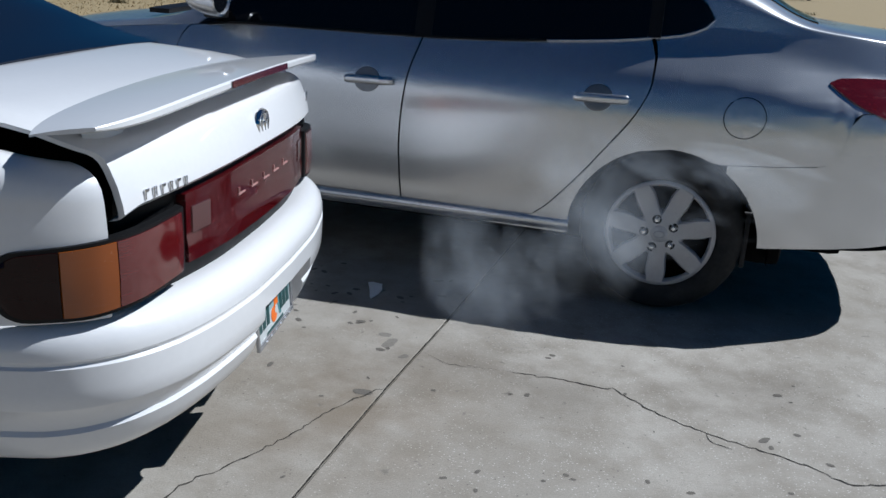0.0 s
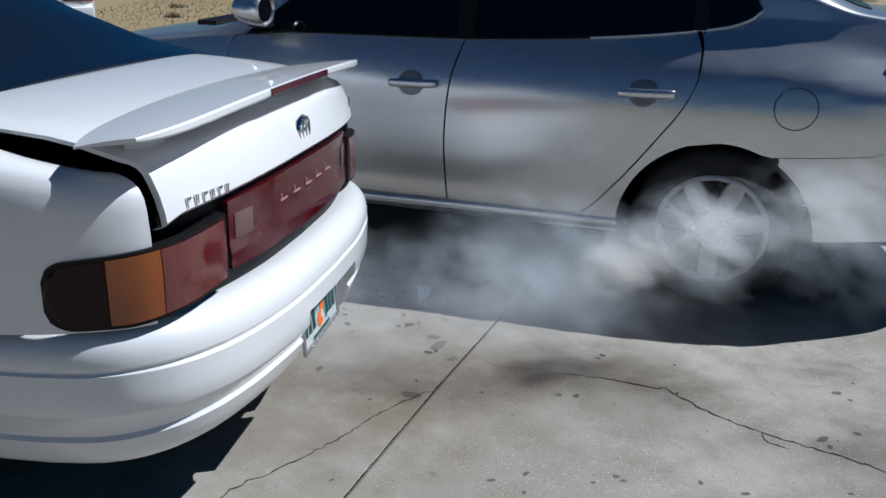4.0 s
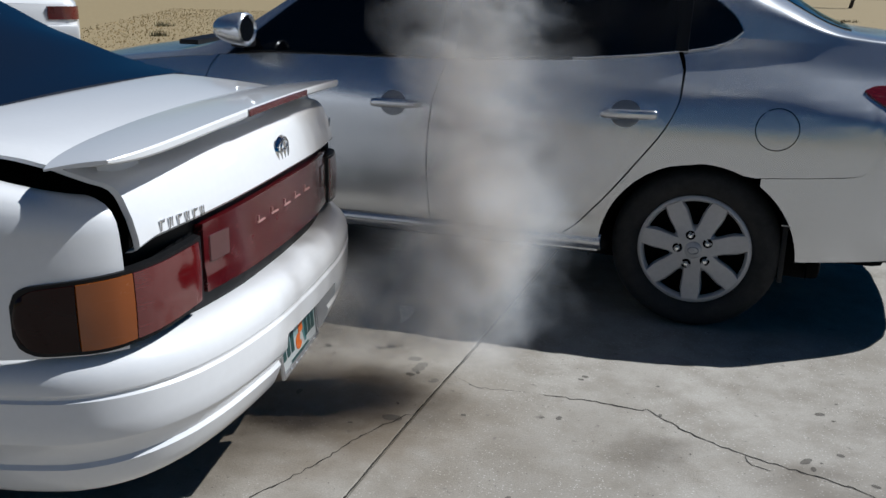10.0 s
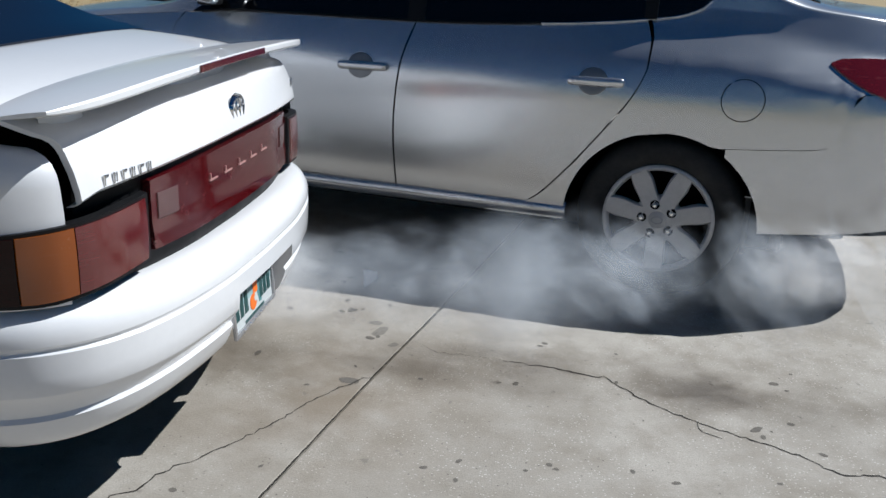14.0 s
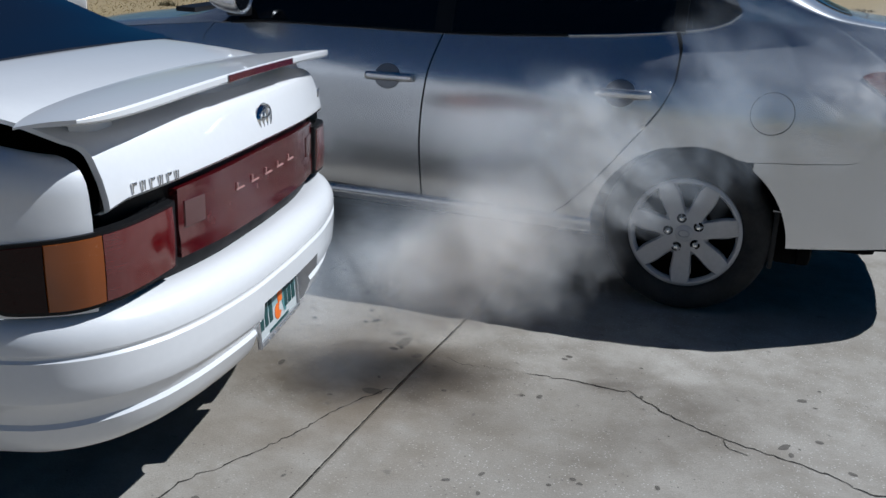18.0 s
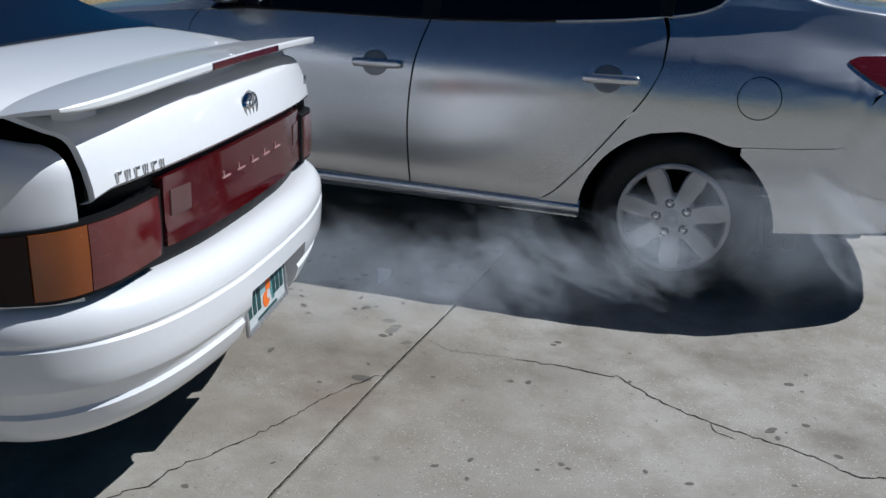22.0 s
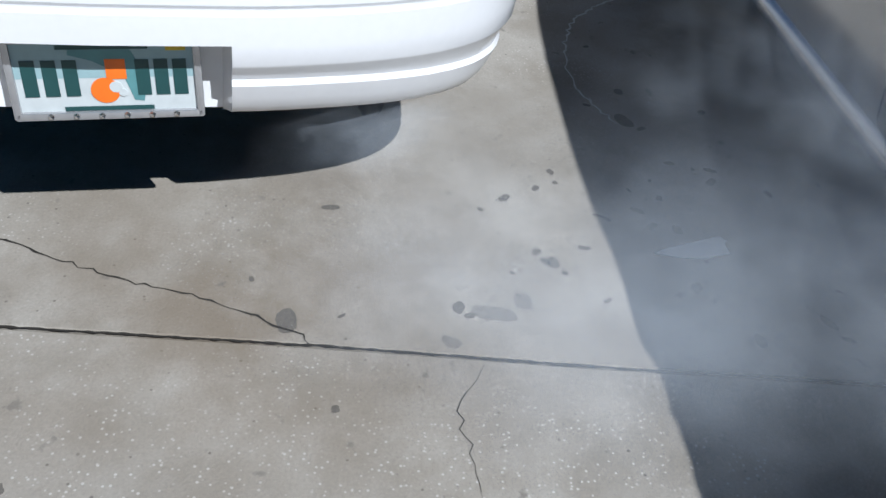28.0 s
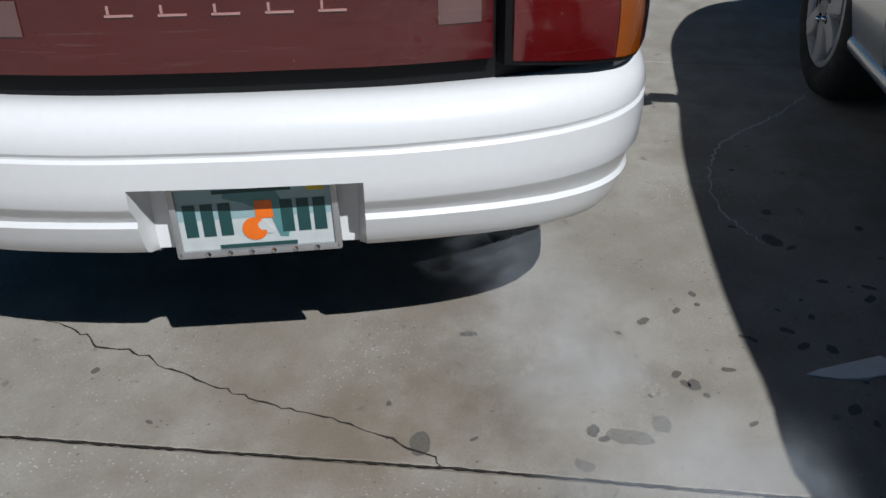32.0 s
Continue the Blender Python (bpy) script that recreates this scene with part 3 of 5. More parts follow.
def across(xs, material, name, a=0, b=None, lift=0.0, label=""):
    bm = bmesh.new()
    rows = []
    for x in xs:
        half = over(x)[a:b]
        full = half + [(2 * MID - y, z) for y, z in half[::-1][1 if b is None else 0:]]
        rows.append([(x, y, z + lift) for y, z in full])
    grid(bm, rows)
    return part(name, bm, material, silver, label)


across([*spread(-3.505, -2.25, 26)], silver_paint, "bonnet")
across([*spread(-2.25, -1.47, 16)], silver_paint, "windscreen_frame")
across([*spread(-1.47, -0.02, 26)], silver_paint, "roof")
across([*spread(-0.02, 0.50, 22)], silver_paint, "roof_tail", label="silver rear pillars sloping to the boot")
across([*spread(0.50, 0.90, 16), *spread(0.905, 0.948, 8)], silver_paint, "boot_lid")
for name, x0, x1 in (("windscreen", -2.18, -1.52), ("rear_window", 0.02, 0.45)):
    bm = bmesh.new()
    rows = []
    for x in spread(x0, x1, 12):
        half = [p for p in over(x)[10:]]
        rows.append([(x, y, z + 0.004) for y, z in half + [(2 * MID - y, z) for y, z in half[::-1][1:]]])
    grid(bm, framed(rows, (0, 0, -0.012)))
    part(name, bm, side_glass, silver, "dark sloping glass")

# side windows
win_top = curve([-1.97, -1.55, -1.15, -0.8, -0.35, -0.06, 0.05, 0.086], [0.940, 1.235, 1.325, 1.342, 1.310, 1.222, 1.150, 1.099])
win_low = curve([-1.97, -1.75, -0.985, -0.427, -0.037, 0.045, 0.07, 0.086], [0.936, 0.955, 0.963, 0.990, 1.033, 1.060, 1.077, 1.095])


def glass_y(x, z):
    pts = over(x)[:9]
    zz = [p[1] for p in pts]
    return float(np.interp(z, zz, [p[0] for p in pts])) if z > zz[0] else side_y(x, z)


for far in (False, True):
    for name, x0, x1 in (("front_window", -1.97, -0.99), ("rear_side_window", -0.98, -0.133), ("quarter_window", -0.125, 0.086)):
        bm = bmesh.new()
        n = 26 if x1 > 0 else 20
        rows = []
        for row in by_columns(eased(x0, x1, n), win_low, win_top, 10):
            rows.append([(x, 2 * MID - glass_y(x, z) + 0.007 if far else glass_y(x, z) - 0.007, z) for x, z in row])
        grid(bm, framed(rows, (0, -0.012 if far else 0.012, 0)))
        part(name, bm, side_glass, silver, "black-tinted side glass")
    for x0 in (-0.985, -0.129):
        bm = bmesh.new()
        rows = [[(x0 + dx, (2 * MID - glass_y(x0, z) + 0.009) if far else glass_y(x0, z) - 0.009, z) for dx in (-0.035, 0.035)] for z in spread(win_low(x0), win_top(x0), 10)]
        grid(bm, framed(rows, (0, -0.012 if far else 0.012, 0)))
        part("pillar_trim", bm, black_trim, silver)
    bm = bmesh.new()
    tube(bm, [(x, (2 * MID - glass_y(x, win_low(x)) + 0.007) if far else glass_y(x, win_low(x)) - 0.007, win_low(x) - 0.002) for x in spread(-0.5, 0.085, 24)], 0.0035, 6)
    part("window_moulding", bm, silver_paint, silver)
    bm = bmesh.new()
    tube(bm, [(x, (2 * MID - glass_y(x, win_low(x)) + 0.006) if far else glass_y(x, win_low(x)) - 0.006, win_low(x) - 0.001) for x in spread(-1.93, -0.5, 30)], 0.005, 6)
    part("window_seal", bm, black_trim, silver)

# door handles: a grip over a round cup
for x0, x1, z0, keyed in ((-1.279, -1.074, 0.784, True), (-0.370, -0.169, 0.800, False)):
    xm, zm = (x0 + x1) / 2 - 0.012, z0 - 0.001
    bm = bmesh.new()
    rows = []
    for r, d in ((0.054, -0.0006), (0.050, -0.0016), (0.044, -0.0014), (0.03, -0.001), (0.002, -0.001)):
        rows.append([(xm + 1.02 * r * math.cos(a), side_y(xm, zm + r * math.sin(a)) + d - 0.0016, zm + 0.9 * r * math.sin(a)) for a in spread(0, 2 * math.pi, 33)])
    grid(bm, rows)
    handle = part("door_handle", bm, cup_grey, silver, "silver bar handle over a dark round cup")
    bm = bmesh.new()
    rows = []
    for i, x in enumerate(eased(x0, x1, 21)):
        s = i / 20
        fat = math.sqrt(max(0.0, 1 - abs(2 * s - 1) ** 5))
        h, dpt, out = 0.0165 * fat + 0.001, 0.009 * fat + 0.001, 0.013 + 0.007 * math.sin(math.pi * s)
        zc = z0 + 0.006 * (s - 0.5)
        rows.append([(x, side_y(x, zc) - out + dpt * math.cos(a), zc + h * math.sin(a)) for a in spread(0, 2 * math.pi, 15)])
    grid(bm, rows)
    part("grip", bm, silver_paint, handle)
    for x in (x0 + 0.02, x1 - 0.02):
        bm = bmesh.new()
        box(bm, (x - 0.012, side_y(x, z0) - 0.018, z0 - 0.010), (x + 0.012, side_y(x, z0) + 0.004, z0 + 0.010), bevel=0.003)
        part("grip_mount", bm, silver_paint, handle)
    if keyed:
        bm = bmesh.new()
        lathe(bm, [(0.0005, -0.002), (0.007, -0.002), (0.008, 0.002)], 16)
        lock = part("key_lock", bm, dark_metal, handle)
        lock.location = (x1 - 0.026, side_y(x1, z0) - 0.0225, z0 + 0.001)

# door mirrors
for far in (False, True):
    bm = bmesh.new()
    rows = []
    for i, x in enumerate(eased(-1.935, -1.80, 12)):
        s = i / 11
        k = (0.35 + 0.65 * math.sin(min(1, s * 1.3) * math.pi / 2))
        rows.append([(x, 0, 0)] and [(x, -0.115 + 0.070 * k * math.cos(a) + 0.01 * s, 1.045 + 0.066 * k * math.sin(a)) for a in spread(0, 2 * math.pi, 21)])
    rows.append([(-1.793, -0.105 + 0.062 * math.cos(a), 1.045 + 0.056 * math.sin(a)) for a in spread(0, 2 * math.pi, 21)])
    rows.append([(-1.805, -0.105 + 0.056 * math.cos(a), 1.045 + 0.050 * math.sin(a)) for a in spread(0, 2 * math.pi, 21)])
    rows.append([(-1.805, -0.105 + 0.001 * math.cos(a), 1.045 + 0.001 * math.sin(a)) for a in spread(0, 2 * math.pi, 21)])
    if far:
        rows = [[(x, 2 * MID - y, z) for x, y, z in row] for row in rows]
    grid(bm, rows)
    mirror = part("door_mirror", bm, silver_paint, silver, "silver door mirror housing")
    bm = bmesh.new()
    rows = [[(-1.802, -0.105 + r * 0.055 * math.cos(a), 1.045 + r * 0.048 * math.sin(a)) for a in spread(0, 2 * math.pi, 21)] for r in (0.01, 1)]
    if far:
        rows = [[(x, 2 * MID - y, z) for x, y, z in row] for row in rows]
    grid(bm, rows)
    part("mirror_glass", bm, side_glass, mirror, "dark mirror glass")
    bm = bmesh.new()
    box(bm, (-1.91, -0.06, 0.968), (-1.84, 0.03, 1.01), bevel=0.01)
    if far:
        for v in bm.verts:
            v.co.y = 2 * MID - v.co.y
    part("mirror_arm", bm, black_trim, mirror)

# cowl grille and a wiper at the foot of the windscreen
bm = bmesh.new()
rows = []
for x in spread(-2.32, -2.22, 4):
    rows.append([(x, y, 0.962 + 0.06 * math.sin((y - 0.05) / 1.56 * math.pi) * 0.5 + 0.004) for y in spread(0.16, 1.5, 16)])
grid(bm, framed(rows, (0, 0, -0.02)))
part("cowl_grille", bm, black_trim, silver, "black cowl grille below the windscreen")

# underside, wheel wells and flaps
bm = bmesh.new()
box(bm, (-3.30, 0.14, 0.20), (0.45, 1.52, 0.34), bevel=0.03)
box(bm, (0.40, 0.24, 0.24), (0.68, 1.42, 0.34), bevel=0.05)
box(bm, (0.60, 0.40, 0.26), (0.82, 1.26, 0.34), bevel=0.05)
for ax in (0.0, FRONT_AXLE):
    for y0, y1 in ((0.03, 0.32), (1.34, 1.63)):
        rows = [[(ax + 0.40 * math.cos(a), y, EYE_Z + 0.375 * math.sin(a)) for y in (y0, y1)] for a in spread(-0.15, math.pi + 0.15, 20)]
        grid(bm, rows)
        inner = y1 if y0 < MID else y0
        grid(bm, [[(ax + r * math.cos(a), inner, EYE_Z + r * 0.94 * math.sin(a)) for a in spread(-0.15, math.pi + 0.15, 20)] for r in (0.40, 0.01)])
# floor sheet under the tail, added to stop sunlight passing through
grid(bm, [[(x, plan(x) + 0.05, 0.315), (x, MID, 0.30), (x, 2 * MID - plan(x) - 0.05, 0.315)] for x in spread(0.38, 0.945, 24)])
part("underbody", bm, underside, silver)
# unseen panel closing the tail, added to block the sun
bm = bmesh.new()
grid(bm, framed([[(0.948 + 0.02 * math.sin(math.pi * s), 0.45 + 0.76 * s, z) for s in spread(0, 1, 9)] for z in spread(0.33, 1.0, 8)], (-0.01, 0, 0)))
part("rear_panel", bm, silver_paint, silver)
bm = bmesh.new()
box(bm, (0.300, 0.02, 0.215), (0.318, 0.22, 0.43), bevel=0.004)
flap = part("mud_flap", bm, rubber, silver, "black mud flap behind the rear wheel")
bm = bmesh.new()
box(bm, (0.292, 0.018, 0.428), (0.332, 0.024, 0.432))
part("flap_edge", bm, dull_chrome, flap, "pale worn edge")


def wheel(y, x, parent):
    """A tyre with a grey seven-spoke cover, five nuts and a round cap; it faces -y."""
    bm = bmesh.new()
    lathe(bm, [(0.200, 0.012), (0.207, -0.002), (0.222, -0.012), (0.245, -0.020), (0.270, -0.018), (0.288, -0.008), (0.300, 0.010), (0.307, 0.030), (0.3085, 0.095), (0.307, 0.165), (0.295, 0.195), (0.25, 0.20), (0.20, 0.19)], 64)
    hub = part("wheel", bm, rubber, parent, "black tyre on a steel wheel")
    hub.location = (x, y, HUB)
    bm = bmesh.new()
    lathe(bm, [(0.002, 0.055), (0.17, 0.050), (0.200, 0.03), (0.206, 0.008)], 48)
    part("rim", bm, dark_gap, hub)
    cover = bmesh.new()
    lathe(cover, [(0.206, 0.006), (0.205, -0.006), (0.199, -0.011), (0.191, -0.011), (0.184, -0.004), (0.182, 0.012)], 72)
    centre = bmesh.new()
    lathe(centre, [(0.002, -0.012), (0.066, -0.012), (0.080, -0.009), (0.089, 0.000), (0.091, 0.02)], 48)
    wide = curve([0.055, 0.082, 0.105, 0.130, 0.155, 0.175, 0.190], [0.037, 0.0335, 0.0345, 0.0375, 0.0385, 0.0345, 0.0330])
    for k in range(7):
        a0 = math.pi / 2 + 2 * math.pi * (k + 0.5) / 7 + 0.02
        rows = []
        for r in spread(0.055, 0.190, 12):
            w = wide(r)
            dish = -0.010 + 0.004 * math.sin((r - 0.055) / 0.135 * math.pi)
            prof = ((-1.0, 0.020), (-1.0, 0.004), (-0.86, -0.004), (-0.45, -0.006), (0, -0.004), (0.45, -0.006), (0.86, -0.004), (1.0, 0.004), (1.0, 0.020))
            rows.append([(r * math.cos(a0) - s * w * math.sin(a0), dish + d, r * math.sin(a0) + s * w * math.cos(a0)) for s, d in prof])
        bm = bmesh.new()
        grid(bm, rows)
        part("spoke", bm, cover_grey, hub)
    part("cover_centre", centre, cover_grey, hub)
    part("cover_rim", cover, cover_grey, hub, "matt silver-grey rim of the seven-spoke cover")
    for k in range(5):
        a = math.pi / 2 + 2 * math.pi * k / 5 + 0.25
        # raised black disc, paints the shade of the recess round the nut
        bm = bmesh.new()
        lathe(bm, [(0.0005, -0.0165), (0.0175, -0.0165), (0.0190, -0.012)], 18)
        shade_disc = part("nut_shade", bm, dark_gap, hub)
        shade_disc.location = (0.058 * math.cos(a), 0.002, 0.058 * math.sin(a))
        bm = bmesh.new()
        lathe(bm, [(0.0005, -0.026), (0.006, -0.025), (0.0100, -0.020), (0.0115, -0.010)], 14)
        nut = part("lug_nut", bm, chrome, hub)
        nut.location = (0.058 * math.cos(a), -0.002, 0.058 * math.sin(a))
    bm = bmesh.new()
    lathe(bm, [(0.0005, -0.019), (0.026, -0.018), (0.032, -0.014), (0.033, -0.008)], 28)
    part("centre_cap", bm, cover_grey, hub)
    bm = bmesh.new()
    lathe(bm, [(0.0175, -0.0195), (0.0195, -0.021), (0.0215, -0.0195)], 28)
    for v in bm.verts:
        v.co.z *= 0.66
    part("cap_badge", bm, dull_chrome, hub)
    return hub


for ax in (0.0, FRONT_AXLE):
    wheel(0.012, ax, silver)
    far_wheel = wheel(2 * MID - 0.012, ax, silver)
    far_wheel.rotation_euler = (0, 0, math.pi)

# ---- white sedan ----
# In its own space x runs to its tail and y to its right-hand side.
white = thing("white_sedan", "older white sedan with a boot spoiler and worn red tail lamps", "car", pose(-0.889, -1.385, 0, 0, 0, 10.18))
HALF = 0.747
# the plan of the tail: x by y
tail = curve([0.0, 0.20, 0.385, 0.523, 0.617, 0.681, 0.725, 0.743], [0.055, 0.050, 0.028, -0.008, -0.058, -0.122, -0.212, -0.32])


def tail_ring():
    """Points and outward normals round the tail from the left side to the right."""
    half = [(tail(y), y) for y in [*spread(0, 0.58, 13), *spread(0.60, 0.743, 16)]] + [(-0.42, 0.748), (-0.56, 0.752), (-0.72, 0.755)]
    pts = [(x, -y) for x, y in half[::-1]] + half[1:]
    out = []
    for i, (x, y) in enumerate(pts):
        a, b = pts[max(0, i - 1)], pts[min(len(pts) - 1, i + 1)]
        d = Vector((b[1] - a[1], -(b[0] - a[0]))).normalized()
        out.append((x, y, d.x, d.y))
    return out


RING = tail_ring()
# bumper cover: (out, z) from the shelf under the lamps down to the lower lip
BUMPER = [(-0.125, 0.590), (-0.095, 0.598), (-0.065, 0.600), (-0.045, 0.597), (-0.030, 0.591), (-0.018, 0.582), (-0.009, 0.570), (-0.003, 0.556), (0.000, 0.540), (0.000, 0.527), (-0.004, 0.520), (-0.004, 0.516), (0.001, 0.510), (0.001, 0.485), (0.0, 0.460), (-0.002, 0.424), (-0.005, 0.418), (-0.016, 0.402), (-0.026, 0.387), (-0.0235, 0.382), (-0.0205, 0.377), (-0.0225, 0.371), (-0.030, 0.348), (-0.040, 0.326), (-0.050, 0.312), (-0.063, 0.304), (-0.11, 0.301)]


def shelf_lift(y, z):
    """The upper lines rise and the lip falls a little towards the corners."""
    return 0.004 * (abs(y) / HALF) ** 4 if z > 0.4 else -0.020 * (abs(y) / HALF) ** 3


bm = bmesh.new()
rows = []
for out, z in BUMPER:
    rows.append([(x + out * nx, y + out * ny, z + shelf_lift(y, z)) for x, y, nx, ny in RING])
grid(bm, rows)
# the opening for the number plate
holes = [f for f in bm.faces if abs(f.calc_center_median().y + 0.0) < 0.19 and 0.290 < f.calc_center_median().z < 0.458 and f.calc_center_median().x > -0.08]
bmesh.ops.delete(bm, geom=holes, context="FACES")
rim = [e for e in bm.edges if len(e.link_faces) == 1 and all(abs(v.co.y) < 0.24 and v.co.x > -0.09 and 0.30 < v.co.z < 0.50 for v in e.verts)]
moved = bmesh.ops.extrude_edge_only(bm, edges=rim)["geom"]
for v in moved:
    if isinstance(v, bmesh.types.BMVert):
        v.co.x = -0.024
        v.co.y *= 0.93
bumper = part("rear_bumper", bm, white_paint, white, "white moulded bumper with a groove and a ridge", angle=24)
bm = bmesh.new()
box(bm, (-0.034, -0.20, 0.306), (-0.024, 0.20, 0.485))
part("plate_recess", bm, white_paint, bumper)

# number plate in its clear frame
plate_pose = pose(0.003, 0.003, 0.378, 0, -4, 0) @ pose(0, 0, 0, 2.0, 0, 0)
plate_white = plain("plate_white", (0.50, 0.53, 0.53), 0.35)
plate_shade = plain("plate_shade", (0.28, 0.40, 0.42), 0.35)
plate_green = plain("plate_green", (0.015, 0.06, 0.06), 0.4)
plate_teal = plain("plate_teal", (0.10, 0.24, 0.25), 0.4)
plate_orange = plain("plate_orange", (0.80, 0.16, 0.01), 0.4)
plate_yellow = plain("plate_yellow", (0.55, 0.40, 0.02), 0.4)
frame_mat = plain("plate_frame", (0.42, 0.42, 0.43), 0.15, 0.6)


def flat(parts, material, name, parent, lift):
    """Thin raised shapes on the plate: outlines in its (y, z) plane."""
    bm = bmesh.new()
    for outline in parts:
        front = [bm.verts.new(plate_pose @ Vector((0.003 + lift, y, z))) for y, z in outline]
        back = [bm.verts.new(plate_pose @ Vector((0.002, y, z))) for y, z in outline]
        bm.faces.new(front)
        for i in range(len(front)):
            bm.faces.new((front[i], back[i], back[i - 1], front[i - 1]))
    return part(name, bm, material, parent, smooth=False)


def rect(y0, z0, y1, z1):
    return [(y0, z0), (y1, z0), (y1, z1), (y0, z1)]


def ring_pts(y, z, r, n=20, a0=0.0, a1=2 * math.pi, sy=1.0):
    return [(y + sy * r * math.cos(a), z + r * math.sin(a)) for a in spread(a0, a1, n)][: n - 1 if a1 - a0 > 6.2 else n]


bm = bmesh.new()
box(bm, (0, -0.138, -0.066), (0.003, 0.138, 0.066), plate_pose)
plate = part("number_plate", bm, plate_white, white, "white and teal number plate with an orange picture in a clear frame")
# shade over the upper half, painted as a darker bluish sheet
flat([rect(-0.139, 0.000, 0.139, 0.063)], plate_shade, "plate_shaded_half", plate, 0.0004)
flat([[(-0.05, 0.052), (0.035, 0.058), (0.052, 0.020), (0.060, -0.010), (0.052, -0.042), (0.038, -0.040), (0.025, 0.005), (-0.02, 0.030), (-0.052, 0.040)]], plate_teal, "plate_map", plate, 0.0008)
flat([ring_pts(-0.004, -0.022, 0.022), rect(0.0, -0.002, 0.030, 0.032)], plate_orange, "plate_fruit", plate, 0.0014)
flat([ring_pts(0.012, -0.016, 0.010, 10), ring_pts(0.022, -0.026, 0.007, 10)], plate_white, "plate_blossom", plate, 0.0018)
# the characters stand as plain bars
for y in (-0.122, -0.092, -0.062, 0.044, 0.072, 0.100):
    flat([rect(y, -0.031, y + 0.021, 0.031)], plate_green, "plate_bar", plate, 0.0016)
for z in (0.049, -0.057):
    flat([rect(-0.068, z, 0.066, z + 0.007)], plate_green, "plate_line", plate, 0.0012)
flat([rect(0.092, 0.046, 0.122, 0.060)], plate_yellow, "plate_sticker", plate, 0.0016)
bm = bmesh.new()
for lo, hi in (((0, -0.142, -0.072), (0.009, 0.142, -0.058)), ((0, -0.142, 0.060), (0.009, 0.142, 0.070)), ((0, -0.144, -0.070), (0.009, -0.132, 0.068)), ((0, 0.132, -0.070), (0.009, 0.144, 0.068))):
    box(bm, lo, hi, plate_pose, bevel=0.003)
frame_part = part("plate_frame", bm, frame_mat, plate, "chipped clear plastic frame")
for y in spread(-0.09, 0.10, 6):
    bm = bmesh.new()
    bmesh.ops.create_icosphere(bm, subdivisions=1, radius=0.006)
    stud = part("frame_stud", bm, chrome, plate)
    stud.location = plate_pose @ Vector((0.008, y, -0.065))

# boot lid: rear face and top in one sheet
LID = 0.608
lid_face = [(-0.028, 0.811), (-0.014, 0.813), (-0.008, 0.820), (-0.010, 0.835), (-0.019, 0.872), (-0.033, 0.912), (-0.040, 0.926), (-0.050, 0.936), (-0.064, 0.942), (-0.085, 0.946), (-0.11, 0.953), (-0.16, 0.968), (-0.23, 0.982), (-0.32, 0.992), (-0.42, 1.000), (-0.54, 1.007), (-0.58, 1.006)]
bm = bmesh.new()
rows = []
for i, (x, z) in enumerate(lid_face):
    row = []
    for y in [*spread(-LID, -0.56, 5), *spread(-0.5, 0.5, 19), *spread(0.56, LID, 5)]:
        s = abs(y) / LID
        bow = -0.068 * s**2.4
        fall = -0.010 * s**2.2 * min(1, max(0, (z - 0.83) / 0.1)) - 0.010 * max(0, s - 0.93) / 0.07
        raise_low = (0.012 - 0.020 * s * s) * (1 if i < 3 else 0.5 if i == 3 else 0)
        row.append((x + bow, y, z + fall + raise_low))
    rows.append(row)
grid(bm, framed(rows, (-0.012, 0, -0.006)))
lid = part("boot_lid", bm, white_paint, white, "white boot lid with a sharp rear edge")
bm = bmesh.new()
lathe(bm, [(0.0255, 0.004), (0.0260, -0.004), (0.0300, -0.005), (0.0325, 0.004)], 32)
lathe_verts = list(bm.verts)
for v in lathe_verts:
    v.co = Vector((-v.co.y, v.co.x * 1.02, v.co.z))
for sy, sz, w in ((0.010, 0.029, 0.0), (0.028, 0.010, 0.012)):
    rows = [[(0.004 + d, (sy + o) * math.cos(a), w + (sz + o) * math.sin(a)) for a in spread(0, 2 * math.pi, 25)] for o, d in ((-0.002, -0.003), (-0.001, 0.001), (0.001, 0.001), (0.002, -0.003))]
    grid(bm, rows)
badge = part("round_badge", bm, chrome, lid, "chrome oval ring badge")
badge.location = (-0.020, 0.0, 0.878)
badge.scale = (1.0, 1.22, 1.22)
# the maker's lettering and the model mark as plain chrome bars
for k in range(6):
    y = -0.555 + 0.0245 * k
    bm = bmesh.new()
    box(bm, (0, 0.002, -0.011), (0.004, 0.006, 0.011), bevel=0.0012)
    box(bm, (0, 0.011 if k % 2 else 0.007, -0.010 if k % 2 else 0.004), (0.004, 0.015 if k % 2 else 0.018, 0.010), bevel=0.0012)
    bar = part("badge_bar", bm, chrome, lid)
    bar.location = (-0.012 - 0.068 * (abs(y) / LID) ** 2.4 + 0.003, y, 0.830)
for k in range(3):
    bm = bmesh.new()
    box(bm, (0, 0, -0.012), (0.004, 0.010, 0.012), bevel=0.0015)
    bar = part("badge_bar", bm, chrome, lid)
    y = 0.535 + 0.017 * k
    bar.location = (-0.019 - 0.068 * (abs(y) / LID) ** 2.4, y, 0.862)

# spoiler: a wing on feet with a brake light in its rear edge
def wing_edge(s):
    """Front and back x and z of the wing at a share s of its half width."""
    back = -0.020 - 0.018 * s * s - 0.047 * s**8
    front = -0.258 + 0.030 * s * s + 0.020 * s**12
    return front, 0.987 - 0.018 * s * s - 0.010 * s**6, back, 1.013 - 0.018 * s * s - 0.012 * s**6


